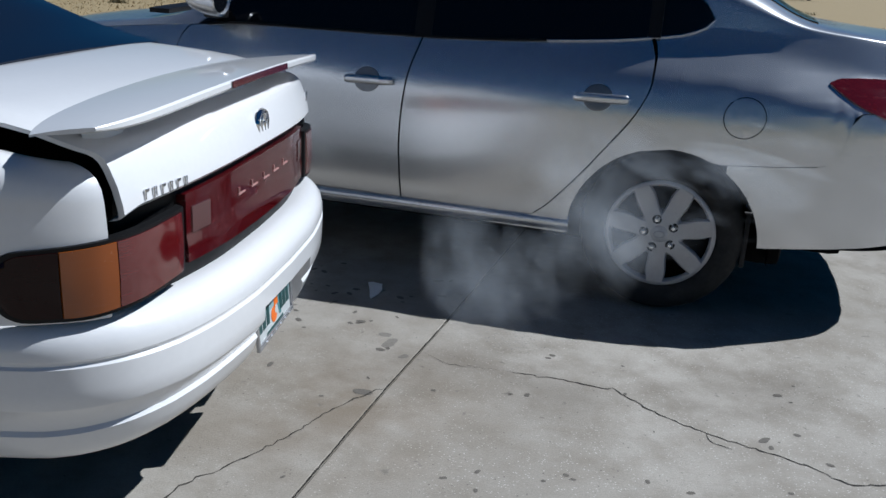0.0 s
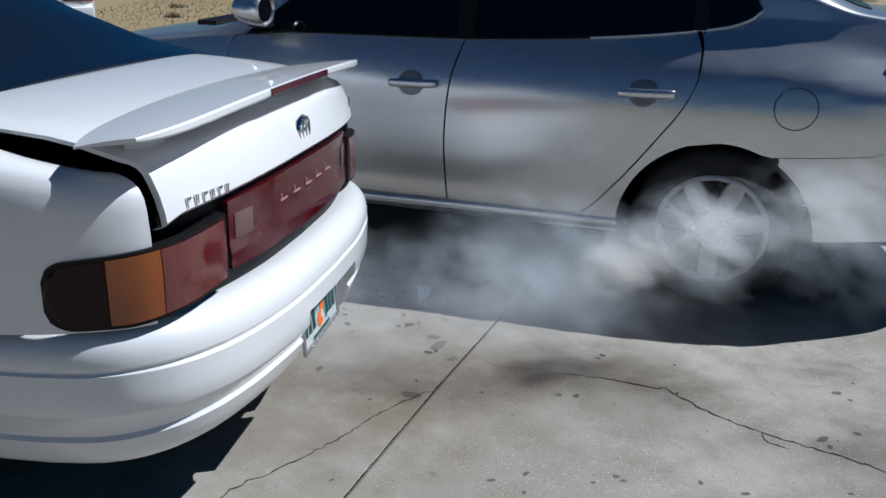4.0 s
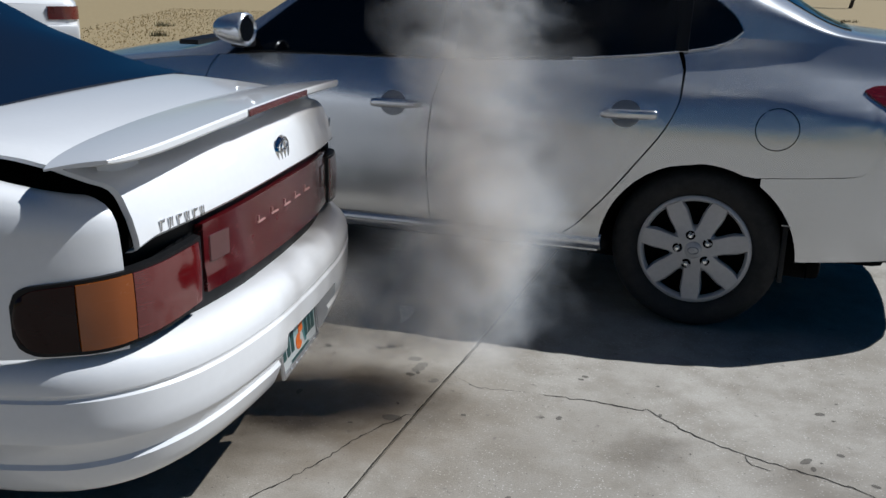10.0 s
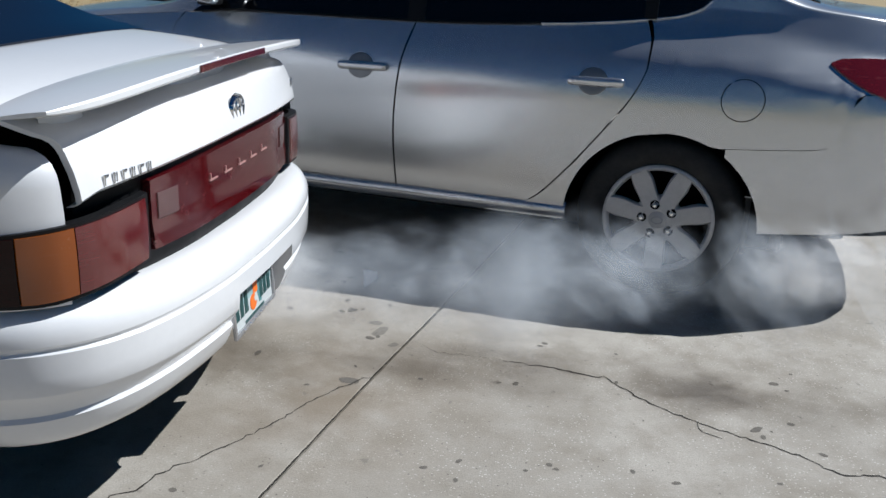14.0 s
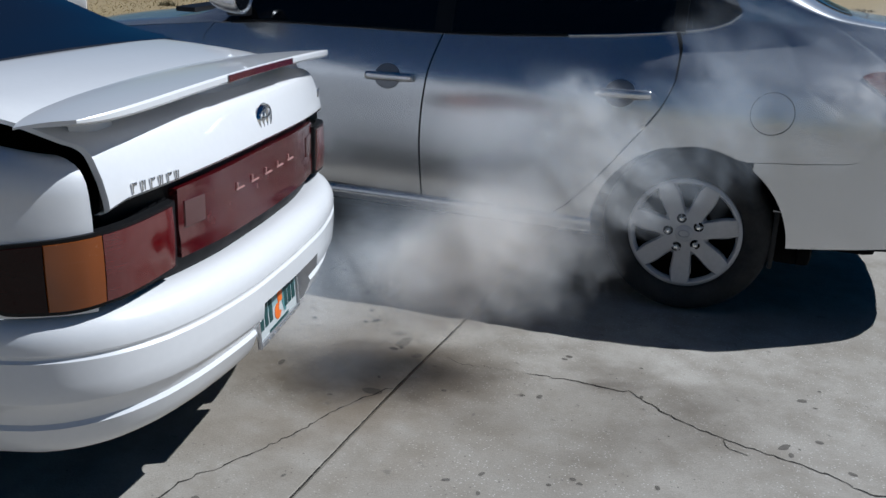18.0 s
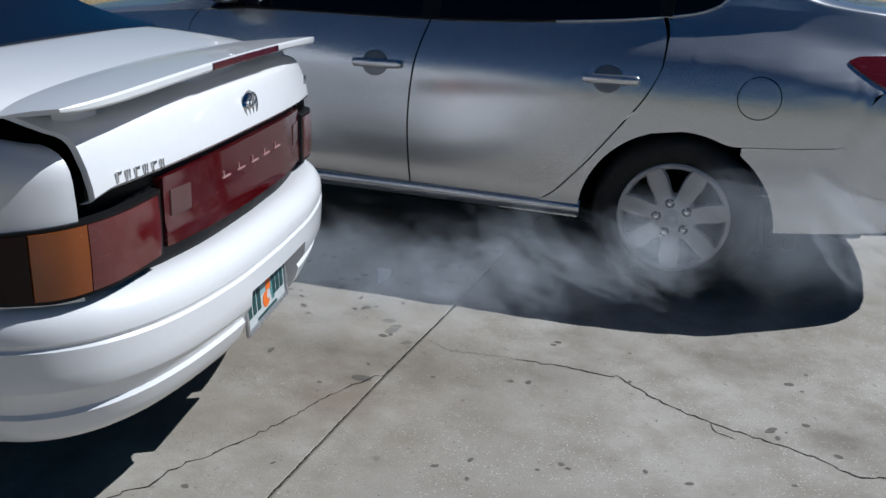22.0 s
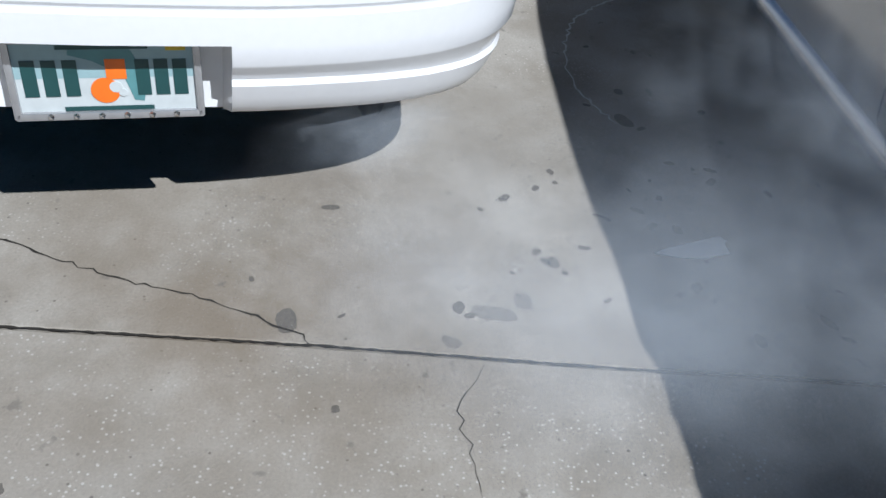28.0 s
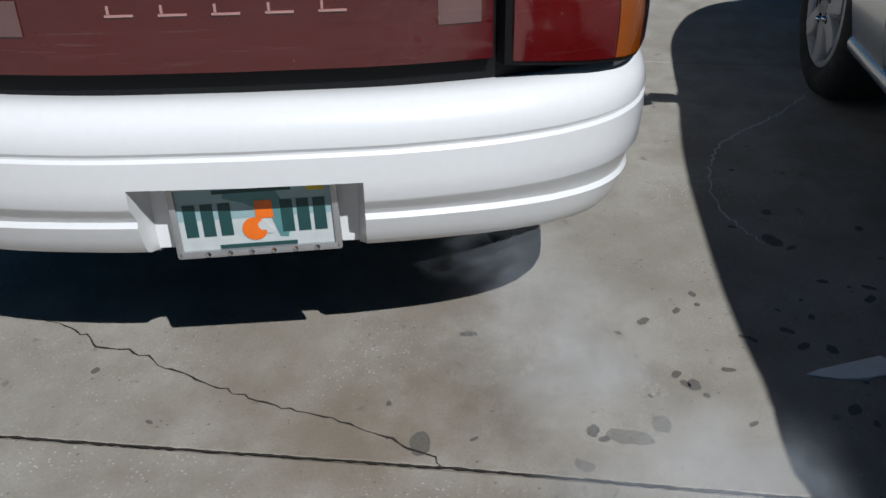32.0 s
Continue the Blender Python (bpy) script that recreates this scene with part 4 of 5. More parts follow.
bm = bmesh.new()
rows = []
for s in [*spread(-1, -0.8, 12), *spread(-0.77, 0.77, 33), *spread(0.8, 1, 12)]:
    front, zf, back, zb = wing_edge(s)
    chord, e = back - front, 0.35 + 0.65 * (1 - abs(s) ** 14)
    rise = lambda u: zf + (zb - zf) * (u + 0.10 * math.sin(math.pi * u))
    prof = [(u, rise(u)) for u in (0.0, 0.06, 0.2, 0.4, 0.6, 0.8, 0.93, 0.985)]
    prof += [(1.0, zb - 0.005 * e), (1.0, zb - 0.016 * e), (0.985, zb - 0.021 * e), (0.93, zb - 0.025 * e)]
    prof += [(u, rise(u) - d * e) for u, d in ((0.75, 0.026), (0.5, 0.024), (0.3, 0.018), (0.12, 0.012))] + [(0.0, zf - 0.004)]
    rows.append([(front + chord * u, 0.675 * s, z) for u, z in prof])
grid(bm, rows, closed=True)
for row in (rows[0], rows[-1]):
    bm.faces.new([bm.verts.new(p) for p in row])
spoiler = part("spoiler", bm, white_paint, white, "white wing spoiler on the boot lid", angle=16)
for y0, y1 in ((-0.58, -0.47), (-0.20, 0.20), (0.47, 0.58)):
    bm = bmesh.new()
    rows = []
    for s in spread(0, 1, 9):
        y = y0 + (y1 - y0) * s
        inset = 0.03 * (2 * s - 1) ** 4
        rows.append([(-0.22 + inset, y, 0.925), (-0.22 + inset, y, 0.966), (-0.105 - inset - 0.04 * (y / 0.6) ** 2, y, 0.972), (-0.09 - inset - 0.04 * (y / 0.6) ** 2, y, 0.915)])
    grid(bm, rows)
    part("spoiler_foot", bm, white_paint, spoiler)
bm = bmesh.new()
rows = []
for y in spread(-0.20, 0.20, 17):
    _, _, b, zb = wing_edge(y / 0.675)
    rows.append([(b - 0.01, y, zb - 0.002), (b + 0.003, y, zb - 0.003), (b + 0.003, y, zb - 0.018), (b - 0.012, y, zb - 0.023)])
grid(bm, rows)
part("brake_light", bm, deep_red, spoiler, "dark red high brake light strip")


def face_x(y, z):
    """The tail face that carries the lamps."""
    return tail(min(0.785, abs(y))) - 0.075


def lamp_rows(y0, y1, n, low, high, m=7, proud=0.0):
    rows = []
    for t in spread(0, 1, m):
        row = []
        for y in spread(y0, y1, n):
            z = low(y) + (high(y) - low(y)) * t
            row.append((face_x(y, z) + proud, y, z))
        rows.append(row)
    return rows


# red panel between the lamps
bm = bmesh.new()
rows = lamp_rows(-0.414, 0.414, 25, lambda y: 0.643, lambda y: 0.806 - 0.06 * y * y, 9, 0.009)
for row in rows[:3]:
    for i, p in enumerate(row):
        row[i] = (p[0] + 0.003, p[1], p[2])
grid(bm, framed(rows, (-0.02, 0, 0)))
garnish = part("red_panel", bm, red_lens, white, "scratched translucent red panel across the tail")
for y0 in (0.325, -0.395):
    bm = bmesh.new()
    grid(bm, framed([[(face_x(y, 0.735 + dz) + 0.0115, y, 0.735 + dz) for y in spread(y0, y0 + 0.07, 5)] for dz in spread(-0.028, 0.030, 4)], (-0.006, 0, 0)))
    part("reverse_lens", bm, clear_lens, garnish, "cloudy reversing lamp window")
# raised model lettering as plain bars
bar_mat = plain("pale_mark", (0.42, 0.24, 0.22), 0.5)
for k in range(5):
    bm = bmesh.new()
    y = -0.168 + 0.082 * k
    box(bm, (face_x(y, 0.745) + 0.008, y - 0.022, 0.738), (face_x(y, 0.745) + 0.0115, y + 0.022, 0.7415))
    box(bm, (face_x(y, 0.745) + 0.008, y - 0.018, 0.7425), (face_x(y, 0.745) + 0.0115, y - 0.014, 0.756))
    part("panel_mark", bm, bar_mat, garnish)
# black surround of the panel and lamps
bm = bmesh.new()
zt = lambda y: 0.818 + 0.012 * max(0, abs(y) - 0.43) / 0.3
grid(bm, lamp_rows(-0.600, 0.600, 51, lambda y: 0.575, zt, 10, -0.012))
part("tail_surround", bm, black_trim, white, "black plastic surround of the tail lamps")

# the corner lamps follow this line from the panel round to the side of the car
LAMP_LINE = [(-0.046, 0.434), (-0.047, 0.462), (-0.051, 0.492), (-0.056, 0.530), (-0.066, 0.575), (-0.080, 0.610), (-0.096, 0.634), (-0.109, 0.649), (-0.128, 0.664), (-0.155, 0.680), (-0.188, 0.695), (-0.222, 0.709), (-0.248, 0.717), (-0.270, 0.722)]
LAMP_RUN = [0.0]
for a, b in zip(LAMP_LINE, LAMP_LINE[1:]):
    LAMP_RUN.append(LAMP_RUN[-1] + math.hypot(b[0] - a[0], b[1] - a[1]))
lamp_x, lamp_y = curve(LAMP_RUN, [p[0] for p in LAMP_LINE]), curve(LAMP_RUN, [p[1] for p in LAMP_LINE])
END = LAMP_RUN[-1]
lamp_top = curve([0.0, 0.18, 0.28, END], [0.776, 0.765, 0.755, 0.744])
lamp_low = curve([0.0, 0.18, 0.28, 0.34, END], [0.630, 0.616, 0.606, 0.606, 0.612])


def lamp_patch(a, b, inset, proud, side, n=16, m=9, bulge=0.0):
    """A piece of the lamp between two places on its line, with the rounded outer end."""
    rows = []
    for t in spread(0, 1, m):
        row = []
        for q in spread(a, b, n):
            k = min(1.0, max(0.0, (q - (END - inset) + 0.045) / 0.045))
            pinch = 0.036 * (1 - math.sqrt(max(0.0, 1 - k * k)))
            low, high = lamp_low(q) + inset + pinch, lamp_top(q) - inset - pinch
            dx, dy = lamp_x(q + 0.004) - lamp_x(q - 0.004), lamp_y(q + 0.004) - lamp_y(q - 0.004)
            d = math.hypot(dx, dy)
            out = proud + bulge * math.sin(math.pi * t)
            row.append((lamp_x(q) + out * dy / d, side * (lamp_y(q) - out * dx / d), low + (high - low) * t))
        rows.append(row)
    return rows


for side in (-1, 1):
    bm = bmesh.new()
    grid(bm, framed(lamp_patch(0.0, END, 0.0, 0.006, side, 40), (-0.02, -side * 0.01, 0)))
    lamp = part("tail_lamp", bm, black_trim, white, "black-rimmed corner lamp, red, amber and dark red")
    for name, a, b, mat, label in (("red_lens", 0.014, 0.197, red_lamp, "ribbed red lens"), ("amber_lens", 0.199, 0.294, amber_lens, "dull amber indicator lens"), ("side_lens", 0.297, END - 0.008, smoked_red, "dark red side lens")):
        bm = bmesh.new()
        grid(bm, framed(lamp_patch(a, b, 0.008, 0.0085, side, 18, 9, 0.003), (-0.008, -side * 0.004, 0)))
        part(name, bm, mat, lamp, label)

# body sides, shoulders, roof: sections from the sill over to the middle
w_belt = curve([-4.55, -4.3, -3.6, -2.9, -2.0, -1.0, -0.5, -0.25, -0.12], [0.62, 0.72, 0.80, 0.885, 0.90, 0.915, 0.90, 0.885, 0.870])
w_half = curve([-4.55, -4.4, -4.0, -3.3, -2.0, -0.9, -0.5, -0.30, -0.20, -0.12], [0.56, 0.68, 0.75, 0.768, 0.775, 0.768, 0.758, 0.745, 0.73, 0.71])
w_crown = curve([-4.55, -4.3, -3.6, -3.05, -2.45, -1.9, -1.40, -1.15, -0.92, -0.72, -0.55], [0.66, 0.78, 0.92, 0.97, 1.34, 1.42, 1.39, 1.295, 1.165, 1.055, 1.003])


def w_section(x):
    h, b = w_half(x), w_belt(x)
    pts = [(-h + 0.05, 0.20), (-h + 0.015, 0.27), (-h + 0.004, 0.40), (-h, 0.55), (-h, 0.66), (-h + 0.006, 0.76), (-h + 0.016, 0.83), (-h + 0.034, b - 0.012), (-h + 0.062, b + 0.008)]
    c = w_crown(x)
    r = max(b + 0.02, c - 0.07 * min(1, max(0.15, (c - 0.95) / 0.25)))
    ins = 0.14 + 0.13 * min(1, max(0, (c - 1.0) / 0.36))
    for s in spread(0.2, 1, 6):
        pts.append((-h + 0.062 + (ins - 0.062) * s, b + 0.008 + (r - b - 0.008) * s))
    for s in spread(0.12, 1, 8):
        pts.append((-h + ins + (h - ins) * s, r + (c - r) * math.sin(s * math.pi / 2)))
    return pts


WING = [(-1.30, 0.765), (-1.15, 0.766), (-1.0, 0.766), (-0.85, 0.765), (-0.70, 0.763), (-0.57, 0.760), (-0.46, 0.755), (-0.385, 0.748), (-0.33, 0.739), (-0.28, 0.727), (-0.235, 0.712), (-0.195, 0.696), (-0.16, 0.679), (-0.13, 0.660), (-0.112, 0.645), (-0.100, 0.632)]
SHOULDER = [(0.000, 0.600), (0.002, 0.640), (0.003, 0.680), (0.003, 0.720), (0.003, 0.760), (0.002, 0.790), (0.0, 0.812), (-0.002, 0.840), (-0.007, 0.868), (-0.018, 0.890), (-0.036, 0.904), (-0.060, 0.911), (-0.088, 0.914), (-0.100, 0.912), (-0.104, 0.87)]
for side in (-1, 1):
    bm = bmesh.new()
    fine = []
    for a, b in zip(WING, WING[1:]):
        fine += [(a[0] + (b[0] - a[0]) * s, a[1] + (b[1] - a[1]) * s) for s in (0, 0.5)]
    fine.append(WING[-1])
    rows = []
    for off, z in SHOULDER:
        row = []
        for x, y in fine:
            n = -(Vector((min(x, -0.42), 0.50)) - Vector((x, y))).normalized()
            high = -0.020 + 0.19 * min(0.30, max(0.0, -0.09 - x))
            row.append((x + off * n.x, side * (y + off * n.y), z + high * min(1, max(0, (z - 0.80) / 0.1))))
        rows.append(row)
    grid(bm, rows)
    part("quarter_panel", bm, white_paint, white, "white rear quarter panel")
    bm = bmesh.new()
    rows = []
    for z in (0.20, 0.30, 0.45, 0.602):
        tuck = 0.0 if z > 0.4 else 0.02
        rows.append([(x, side * (float(np.interp(x, [w[0] for w in WING], [w[1] for w in WING])) + 0.002 - tuck), z) for x in spread(-1.30, -0.70, 14)])
    grid(bm, rows)
    part("wing_lower", bm, white_paint, white)
    bm = bmesh.new()
    rows = []
    for x in spread(-4.52, -1.30, 50):
        rows.append([(x, -side * y, z) for y, z in w_section(x)[:9]])
    grid(bm, rows)
    part("body_side", bm, white_paint, white)


def w_across(xs, name, material, a, lift=0.0):
    bm = bmesh.new()
    rows = []
    for x in xs:
        half = w_section(x)[a:]
        rows.append([(x, y, z + lift) for y, z in half + [(-y, z) for y, z in half[::-1][1:]]])
    grid(bm, rows)
    return part(name, bm, material, white)


w_across([*spread(-4.54, -3.06, 26)], "bonnet", white_paint, 8)
w_across([*spread(-3.06, -0.575, 42)], "roof", white_paint, 8)
bm = bmesh.new()
rows = []
for x in spread(-1.33, -0.565, 18):
    half = w_section(x)[14:]
    rows.append([(x, y, z + 0.005) for y, z in half + [(-y, z) for y, z in half[::-1][1:]]])
grid(bm, framed(rows, (0, 0, -0.012)))
rear_win = part("rear_window", bm, rear_glass, white, "dark blue-tinted rear window")
for side in (-1, 1):
    bm = bmesh.new()
    rows = []
    for x in spread(-2.35, -1.35, 16):
        sec = w_section(x)
        rows.append([(x, -side * (y - 0.006), z) for y, z in sec[9:15]])
    grid(bm, rows)
    part("side_window", bm, side_glass, white)
bm = bmesh.new()
rows = []
for x in spread(-3.0, -2.48, 10):
    half = w_section(x)[15:]
    rows.append([(x, y, z + 0.005) for y, z in half + [(-y, z) for y, z in half[::-1][1:]]])
grid(bm, rows)
part("windscreen", bm, side_glass, white)

# dark inside of the boot gap, floor of the car and wheels
bm = bmesh.new()
box(bm, (-0.69, -0.660, 0.60), (-0.20, 0.660, 0.868))
box(bm, (-0.22, -0.618, 0.60), (-0.118, 0.618, 0.835))
part("boot_well", bm, dark_gap, white)
bm = bmesh.new()
box(bm, (-4.4, -0.66, 0.20), (-0.75, 0.66, 0.36), bevel=0.03)
box(bm, (-0.80, -0.62, 0.33), (-0.20, 0.62, 0.60), bevel=0.03)
box(bm, (-0.70, -0.46, 0.30), (-0.36, -0.12, 0.38), bevel=0.03)
part("underbody", bm, underside, white)
bm = bmesh.new()
tube(bm, [(-0.75, 0.30, 0.27), (-0.30, 0.40, 0.275), (-0.14, 0.43, 0.275), (-0.085, 0.44, 0.270)], 0.024, 14)
part("exhaust_pipe", bm, dark_metal, white, "short steel tailpipe under the bumper")
HEIGHT_FIT = 0.957  # body heights squashed to fit the camera's view
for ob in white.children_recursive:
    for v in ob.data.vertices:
        v.co.z *= HEIGHT_FIT
    ob.location.z *= HEIGHT_FIT
for ax in (-1.02, -3.62):
    for side in (-1, 1):
        bm = bmesh.new()
        lathe(bm, [(0.02, 0.03), (0.19, 0.02), (0.20, 0.0), (0.24, -0.02), (0.285, -0.01), (0.305, 0.02), (0.305, 0.16), (0.25, 0.19), (0.02, 0.19)], 40)
        w = part("wheel", bm, rubber, white)
        w.location = (ax, side * 0.745, 0.305)
        w.rotation_euler = (0, 0, 0 if side < 0 else math.pi)

# ---- exhaust smoke ----
# Soft puffs leave the tailpipe one after another, spread, and drift off with the wind.


def smoke_material(name, strength, color):
    """Veils of smoke: a billowing density that fades to the edge of the puff."""
    mat = bpy.data.materials.new(name)
    mat.use_nodes = True
    tree = mat.node_tree
    tree.nodes.clear()
    add, link = tree.nodes.new, tree.links.new
    out, coords, info = add("ShaderNodeOutputMaterial"), add("ShaderNodeTexCoord"), add("ShaderNodeObjectInfo")

    def calc(operation, a, b, clamp=False):
        n = add("ShaderNodeMath")
        n.operation, n.use_clamp = operation, clamp
        for v, socket in ((a, n.inputs[0]), (b, n.inputs[1])):
            if isinstance(v, (int, float)):
                socket.default_value = v
            else:
                link(v, socket)
        return n.outputs[0]

    far, shift = add("ShaderNodeVectorMath"), add("ShaderNodeVectorMath")
    far.operation, shift.operation = "LENGTH", "ADD"
    link(coords.outputs["Object"], far.inputs[0])
    link(coords.outputs["Object"], shift.inputs[0])
    link(calc("MULTIPLY", info.outputs["Random"], 40.0), shift.inputs[1])
    billow = add("ShaderNodeTexNoise")
    for key, value in (("Scale", 1.7), ("Detail", 3.0), ("Roughness", 0.55), ("Distortion", 0.0)):
        billow.inputs[key].default_value = value
    link(shift.outputs[0], billow.inputs["Vector"])
    inner = calc("SUBTRACT", 1.0, far.outputs["Value"], True)
    body = calc("ADD", calc("MULTIPLY", inner, 1.1), calc("MULTIPLY", calc("SUBTRACT", billow.outputs["Fac"], 0.53), 2.3), True)
    rim = calc("MULTIPLY", inner, 3.0, True)
    alpha = calc("MULTIPLY", calc("MULTIPLY", body, rim), strength, True)
    lit, back, both, clear, mix = add("ShaderNodeBsdfDiffuse"), add("ShaderNodeBsdfTranslucent"), add("ShaderNodeMixShader"), add("ShaderNodeBsdfTransparent"), add("ShaderNodeMixShader")
    lit.inputs[0].default_value = back.inputs[0].default_value = (*color, 1)
    both.inputs[0].default_value = 0.25
    # what passes through the veil turns slightly brown
    warm = add("ShaderNodeMix")
    warm.data_type = "RGBA"
    warm.inputs[6].default_value, warm.inputs[7].default_value = (1, 1, 1, 1), (1.0, 0.80, 0.54, 1)
    link(calc("MULTIPLY", alpha, 0.42), warm.inputs[0])
    link(warm.outputs[2], clear.inputs[0])
    link(lit.outputs[0], both.inputs[1])
    link(back.outputs[0], both.inputs[2])
    link(alpha, mix.inputs[0])
    link(clear.outputs[0], mix.inputs[1])
    link(both.outputs[0], mix.inputs[2])
    link(mix.outputs[0], out.inputs[0])
    return mat


def puff_mesh(seed, veils, material):
    """A ball of thin, gently domed veils lying one behind another, one unit in radius."""
    rnd = random.Random(seed)
    verts, faces = [], []
    for k in range(veils):
        d = -0.86 + 1.72 * (k + rnd.uniform(0.2, 0.8)) / veils
        turn = Vector((0, 0, 1)).rotation_difference(Vector((0.50 + rnd.gauss(0, 0.2), -0.40 + rnd.gauss(0, 0.2), 0.76 + rnd.gauss(0, 0.2)))).to_matrix()
        size, dome = math.sqrt(1 - d * d), rnd.uniform(-0.22, 0.22)
        start = len(verts)
        verts.append(turn @ Vector((0, 0, d + dome * size)))
        for r in (0.4, 0.75, 1.0):
            verts += [turn @ Vector((size * r * math.cos(a), size * r * math.sin(a), d + dome * size * (1 - r * r))) for a in spread(0, 2 * math.pi, 13)[:12]]
        for i in range(12):
            n = (i + 1) % 12
            faces.append((start, start + 1 + i, start + 1 + n))
            for ring in (1, 13):
                faces.append((start + ring + i, start + ring + 12 + i, start + ring + 12 + n, start + ring + n))
    data = bpy.data.meshes.new("puff")
    data.from_pydata([tuple(v) for v in verts], [], faces)
    for p in data.polygons:
        p.use_smooth = True
    data.materials.append(material)
    return data


thick = smoke_material("thick_smoke", 0.24, (0.84, 0.86, 0.89))
thin = smoke_material("thin_smoke", 0.11, (0.76, 0.83, 0.92))
haze = smoke_material("smoke_haze", 0.05, (0.74, 0.82, 0.92))
HAZE = [puff_mesh(80 + k, 4, haze) for k in range(6)]
PUFFS = {False: [puff_mesh(40 + k, 5, thick) for k in range(8)], True: [puff_mesh(60 + k, 4, thin) for k in range(8)]}
# seconds, wind along x, y and upwards, puffs a second
WIND = [
    (-4, 0.55, 0.30, 0.25, 2), (-0.3, 0.50, 0.30, 0.28, 2), (0.2, 0.50, 0.30, 0.34, 9), (0.9, 0.62, 0.28, 0.30, 8), (1.5, 0.70, 0.26, 0.20, 6),
    (2.5, 0.58, 0.22, 0.14, 7), (4.5, 0.52, 0.22, 0.15, 6), (6.2, 0.90, 0.30, 0.05, 10), (7.2, 0.70, 0.28, 0.08, 10), (7.8, 0.15, 0.16, 0.40, 11),
    (8.1, -0.20, 0.10, 0.85, 17), (9.4, -0.14, 0.10, 0.85, 17), (10.2, 0.06, 0.12, 0.66, 11), (10.8, 0.32, 0.16, 0.45, 11), (11.5, 0.68, 0.22, 0.25, 12),
    (12.5, 0.90, 0.25, 0.06, 10), (13.5, 0.88, 0.25, 0.05, 9), (15.5, 0.78, 0.25, 0.08, 9), (16.5, 0.50, 0.22, 0.26, 8), (17.3, 0.25, 0.16, 0.44, 10),
    (18.2, 0.18, 0.14, 0.44, 10), (18.8, 0.50, 0.20, 0.12, 11), (19.8, 0.58, 0.20, 0.05, 6), (20.6, 0.42, 0.20, 0.08, 3.5), (22.3, 0.42, 0.22, 0.06, 4),
    (23.0, 0.85, 0.25, 0.03, 11), (24.5, 0.75, 0.45, 0.05, 14), (25.4, 0.30, 0.75, 0.07, 15), (26.4, 0.0, 0.80, 0.07, 7), (27.6, 0.0, 0.66, 0.03, 5),
    (28.5, 0.30, 0.48, 0.07, 5), (29.2, 0.48, 0.32, 0.05, 5), (30.0, 0.62, 0.22, 0.03, 5), (31.0, 0.45, 0.12, 0.02, 5), (33, 0.35, 0.10, 0.02, 5),
]
WT = [w[0] for w in WIND]


def wind(t):
    return [float(np.interp(t, WT, [w[k] for w in WIND])) for k in (1, 2, 3)]


smoke = thing("exhaust_smoke", "pale grey exhaust smoke drifting from the tailpipe over the concrete", "smoke")
TO_WHITE = white.matrix_world.copy()
PIPE = TO_WHITE @ Vector((-0.04, 0.44, 0.245))
INNER = TO_WHITE @ Vector((-0.55, 0.34, 0.27))
STORE = TO_WHITE @ Vector((-1.75, 0.0, 0.62))


def puff_path(t0, rnd, radius):
    """The way of one puff: out of the pipe, along the ground, then up and away."""
    wide = 0.34 if 24.6 < t0 < 28.0 else 0.10
    stray = Vector((rnd.gauss(0, wide), rnd.gauss(0, 0.10), abs(rnd.gauss(0, 0.05))))
    p, rows, a, step = PIPE.copy(), [], 0.0, 0.05
    spin = Vector((rnd.uniform(-6, 6), rnd.uniform(-6, 6), rnd.uniform(-6, 6)))
    first = Vector((rnd.uniform(-12, 12), rnd.uniform(-12, 12), rnd.uniform(-12, 12)))
    marks = [0, 0.2, 0.4, 0.6, 0.8, 1.0, 1.25, 1.5, 1.75, 2.0, 2.5, 3.0, 3.5, 4.0, 5.0, 6.0, 8.0]
    for mark in marks:
        while a < mark - 1e-6:
            w = wind(t0 + a)
            jet = math.exp(-a / 0.30)
            grow = 1 - math.exp(-a / 0.5)
            late = max(0.0, a - 1.4) * (0.35 if t0 > 24.6 else 1.0)
            v = Vector((1.5 * jet + w[0] * grow + 0.9 * late, 0.55 * jet + w[1] * grow + 0.20 * late, w[2] * grow + 0.05 * late)) + stray * grow
            p = p + v * step
            p.z = max(p.z, (0.22 if t0 > 24.6 else 0.45) * radius + 0.02)
            if t0 > 24.6:  # the side of the silver car holds it back
                p.y = min(p.y, -0.12)
            a += step
        turn = first + spin * mark
        rows.append((t0 + mark, p.copy(), turn))
    wait = [(t0 - 0.6, STORE, first), (t0 - 0.3, INNER, first)]
    return wait + rows


def smoke_rows(t0, rnd, radius):
    path = puff_path(t0, rnd, radius)
    times = [r[0] for r in path]

    def at(t):
        t = min(max(t, times[0]), times[-1])
        pos = [float(np.interp(t, times, [r[1][k] for r in path])) for k in range(3)]
        rot = [float(np.interp(t, times, [r[2][k] for r in path])) for k in range(3)]
        return pose(*pos, *rot)

    inside = [t for t in times if 0.05 < t < 31.95]
    return [(t, at(t)) for t in [0.0, *inside, 32.0]]


PUFF_ROWS = []


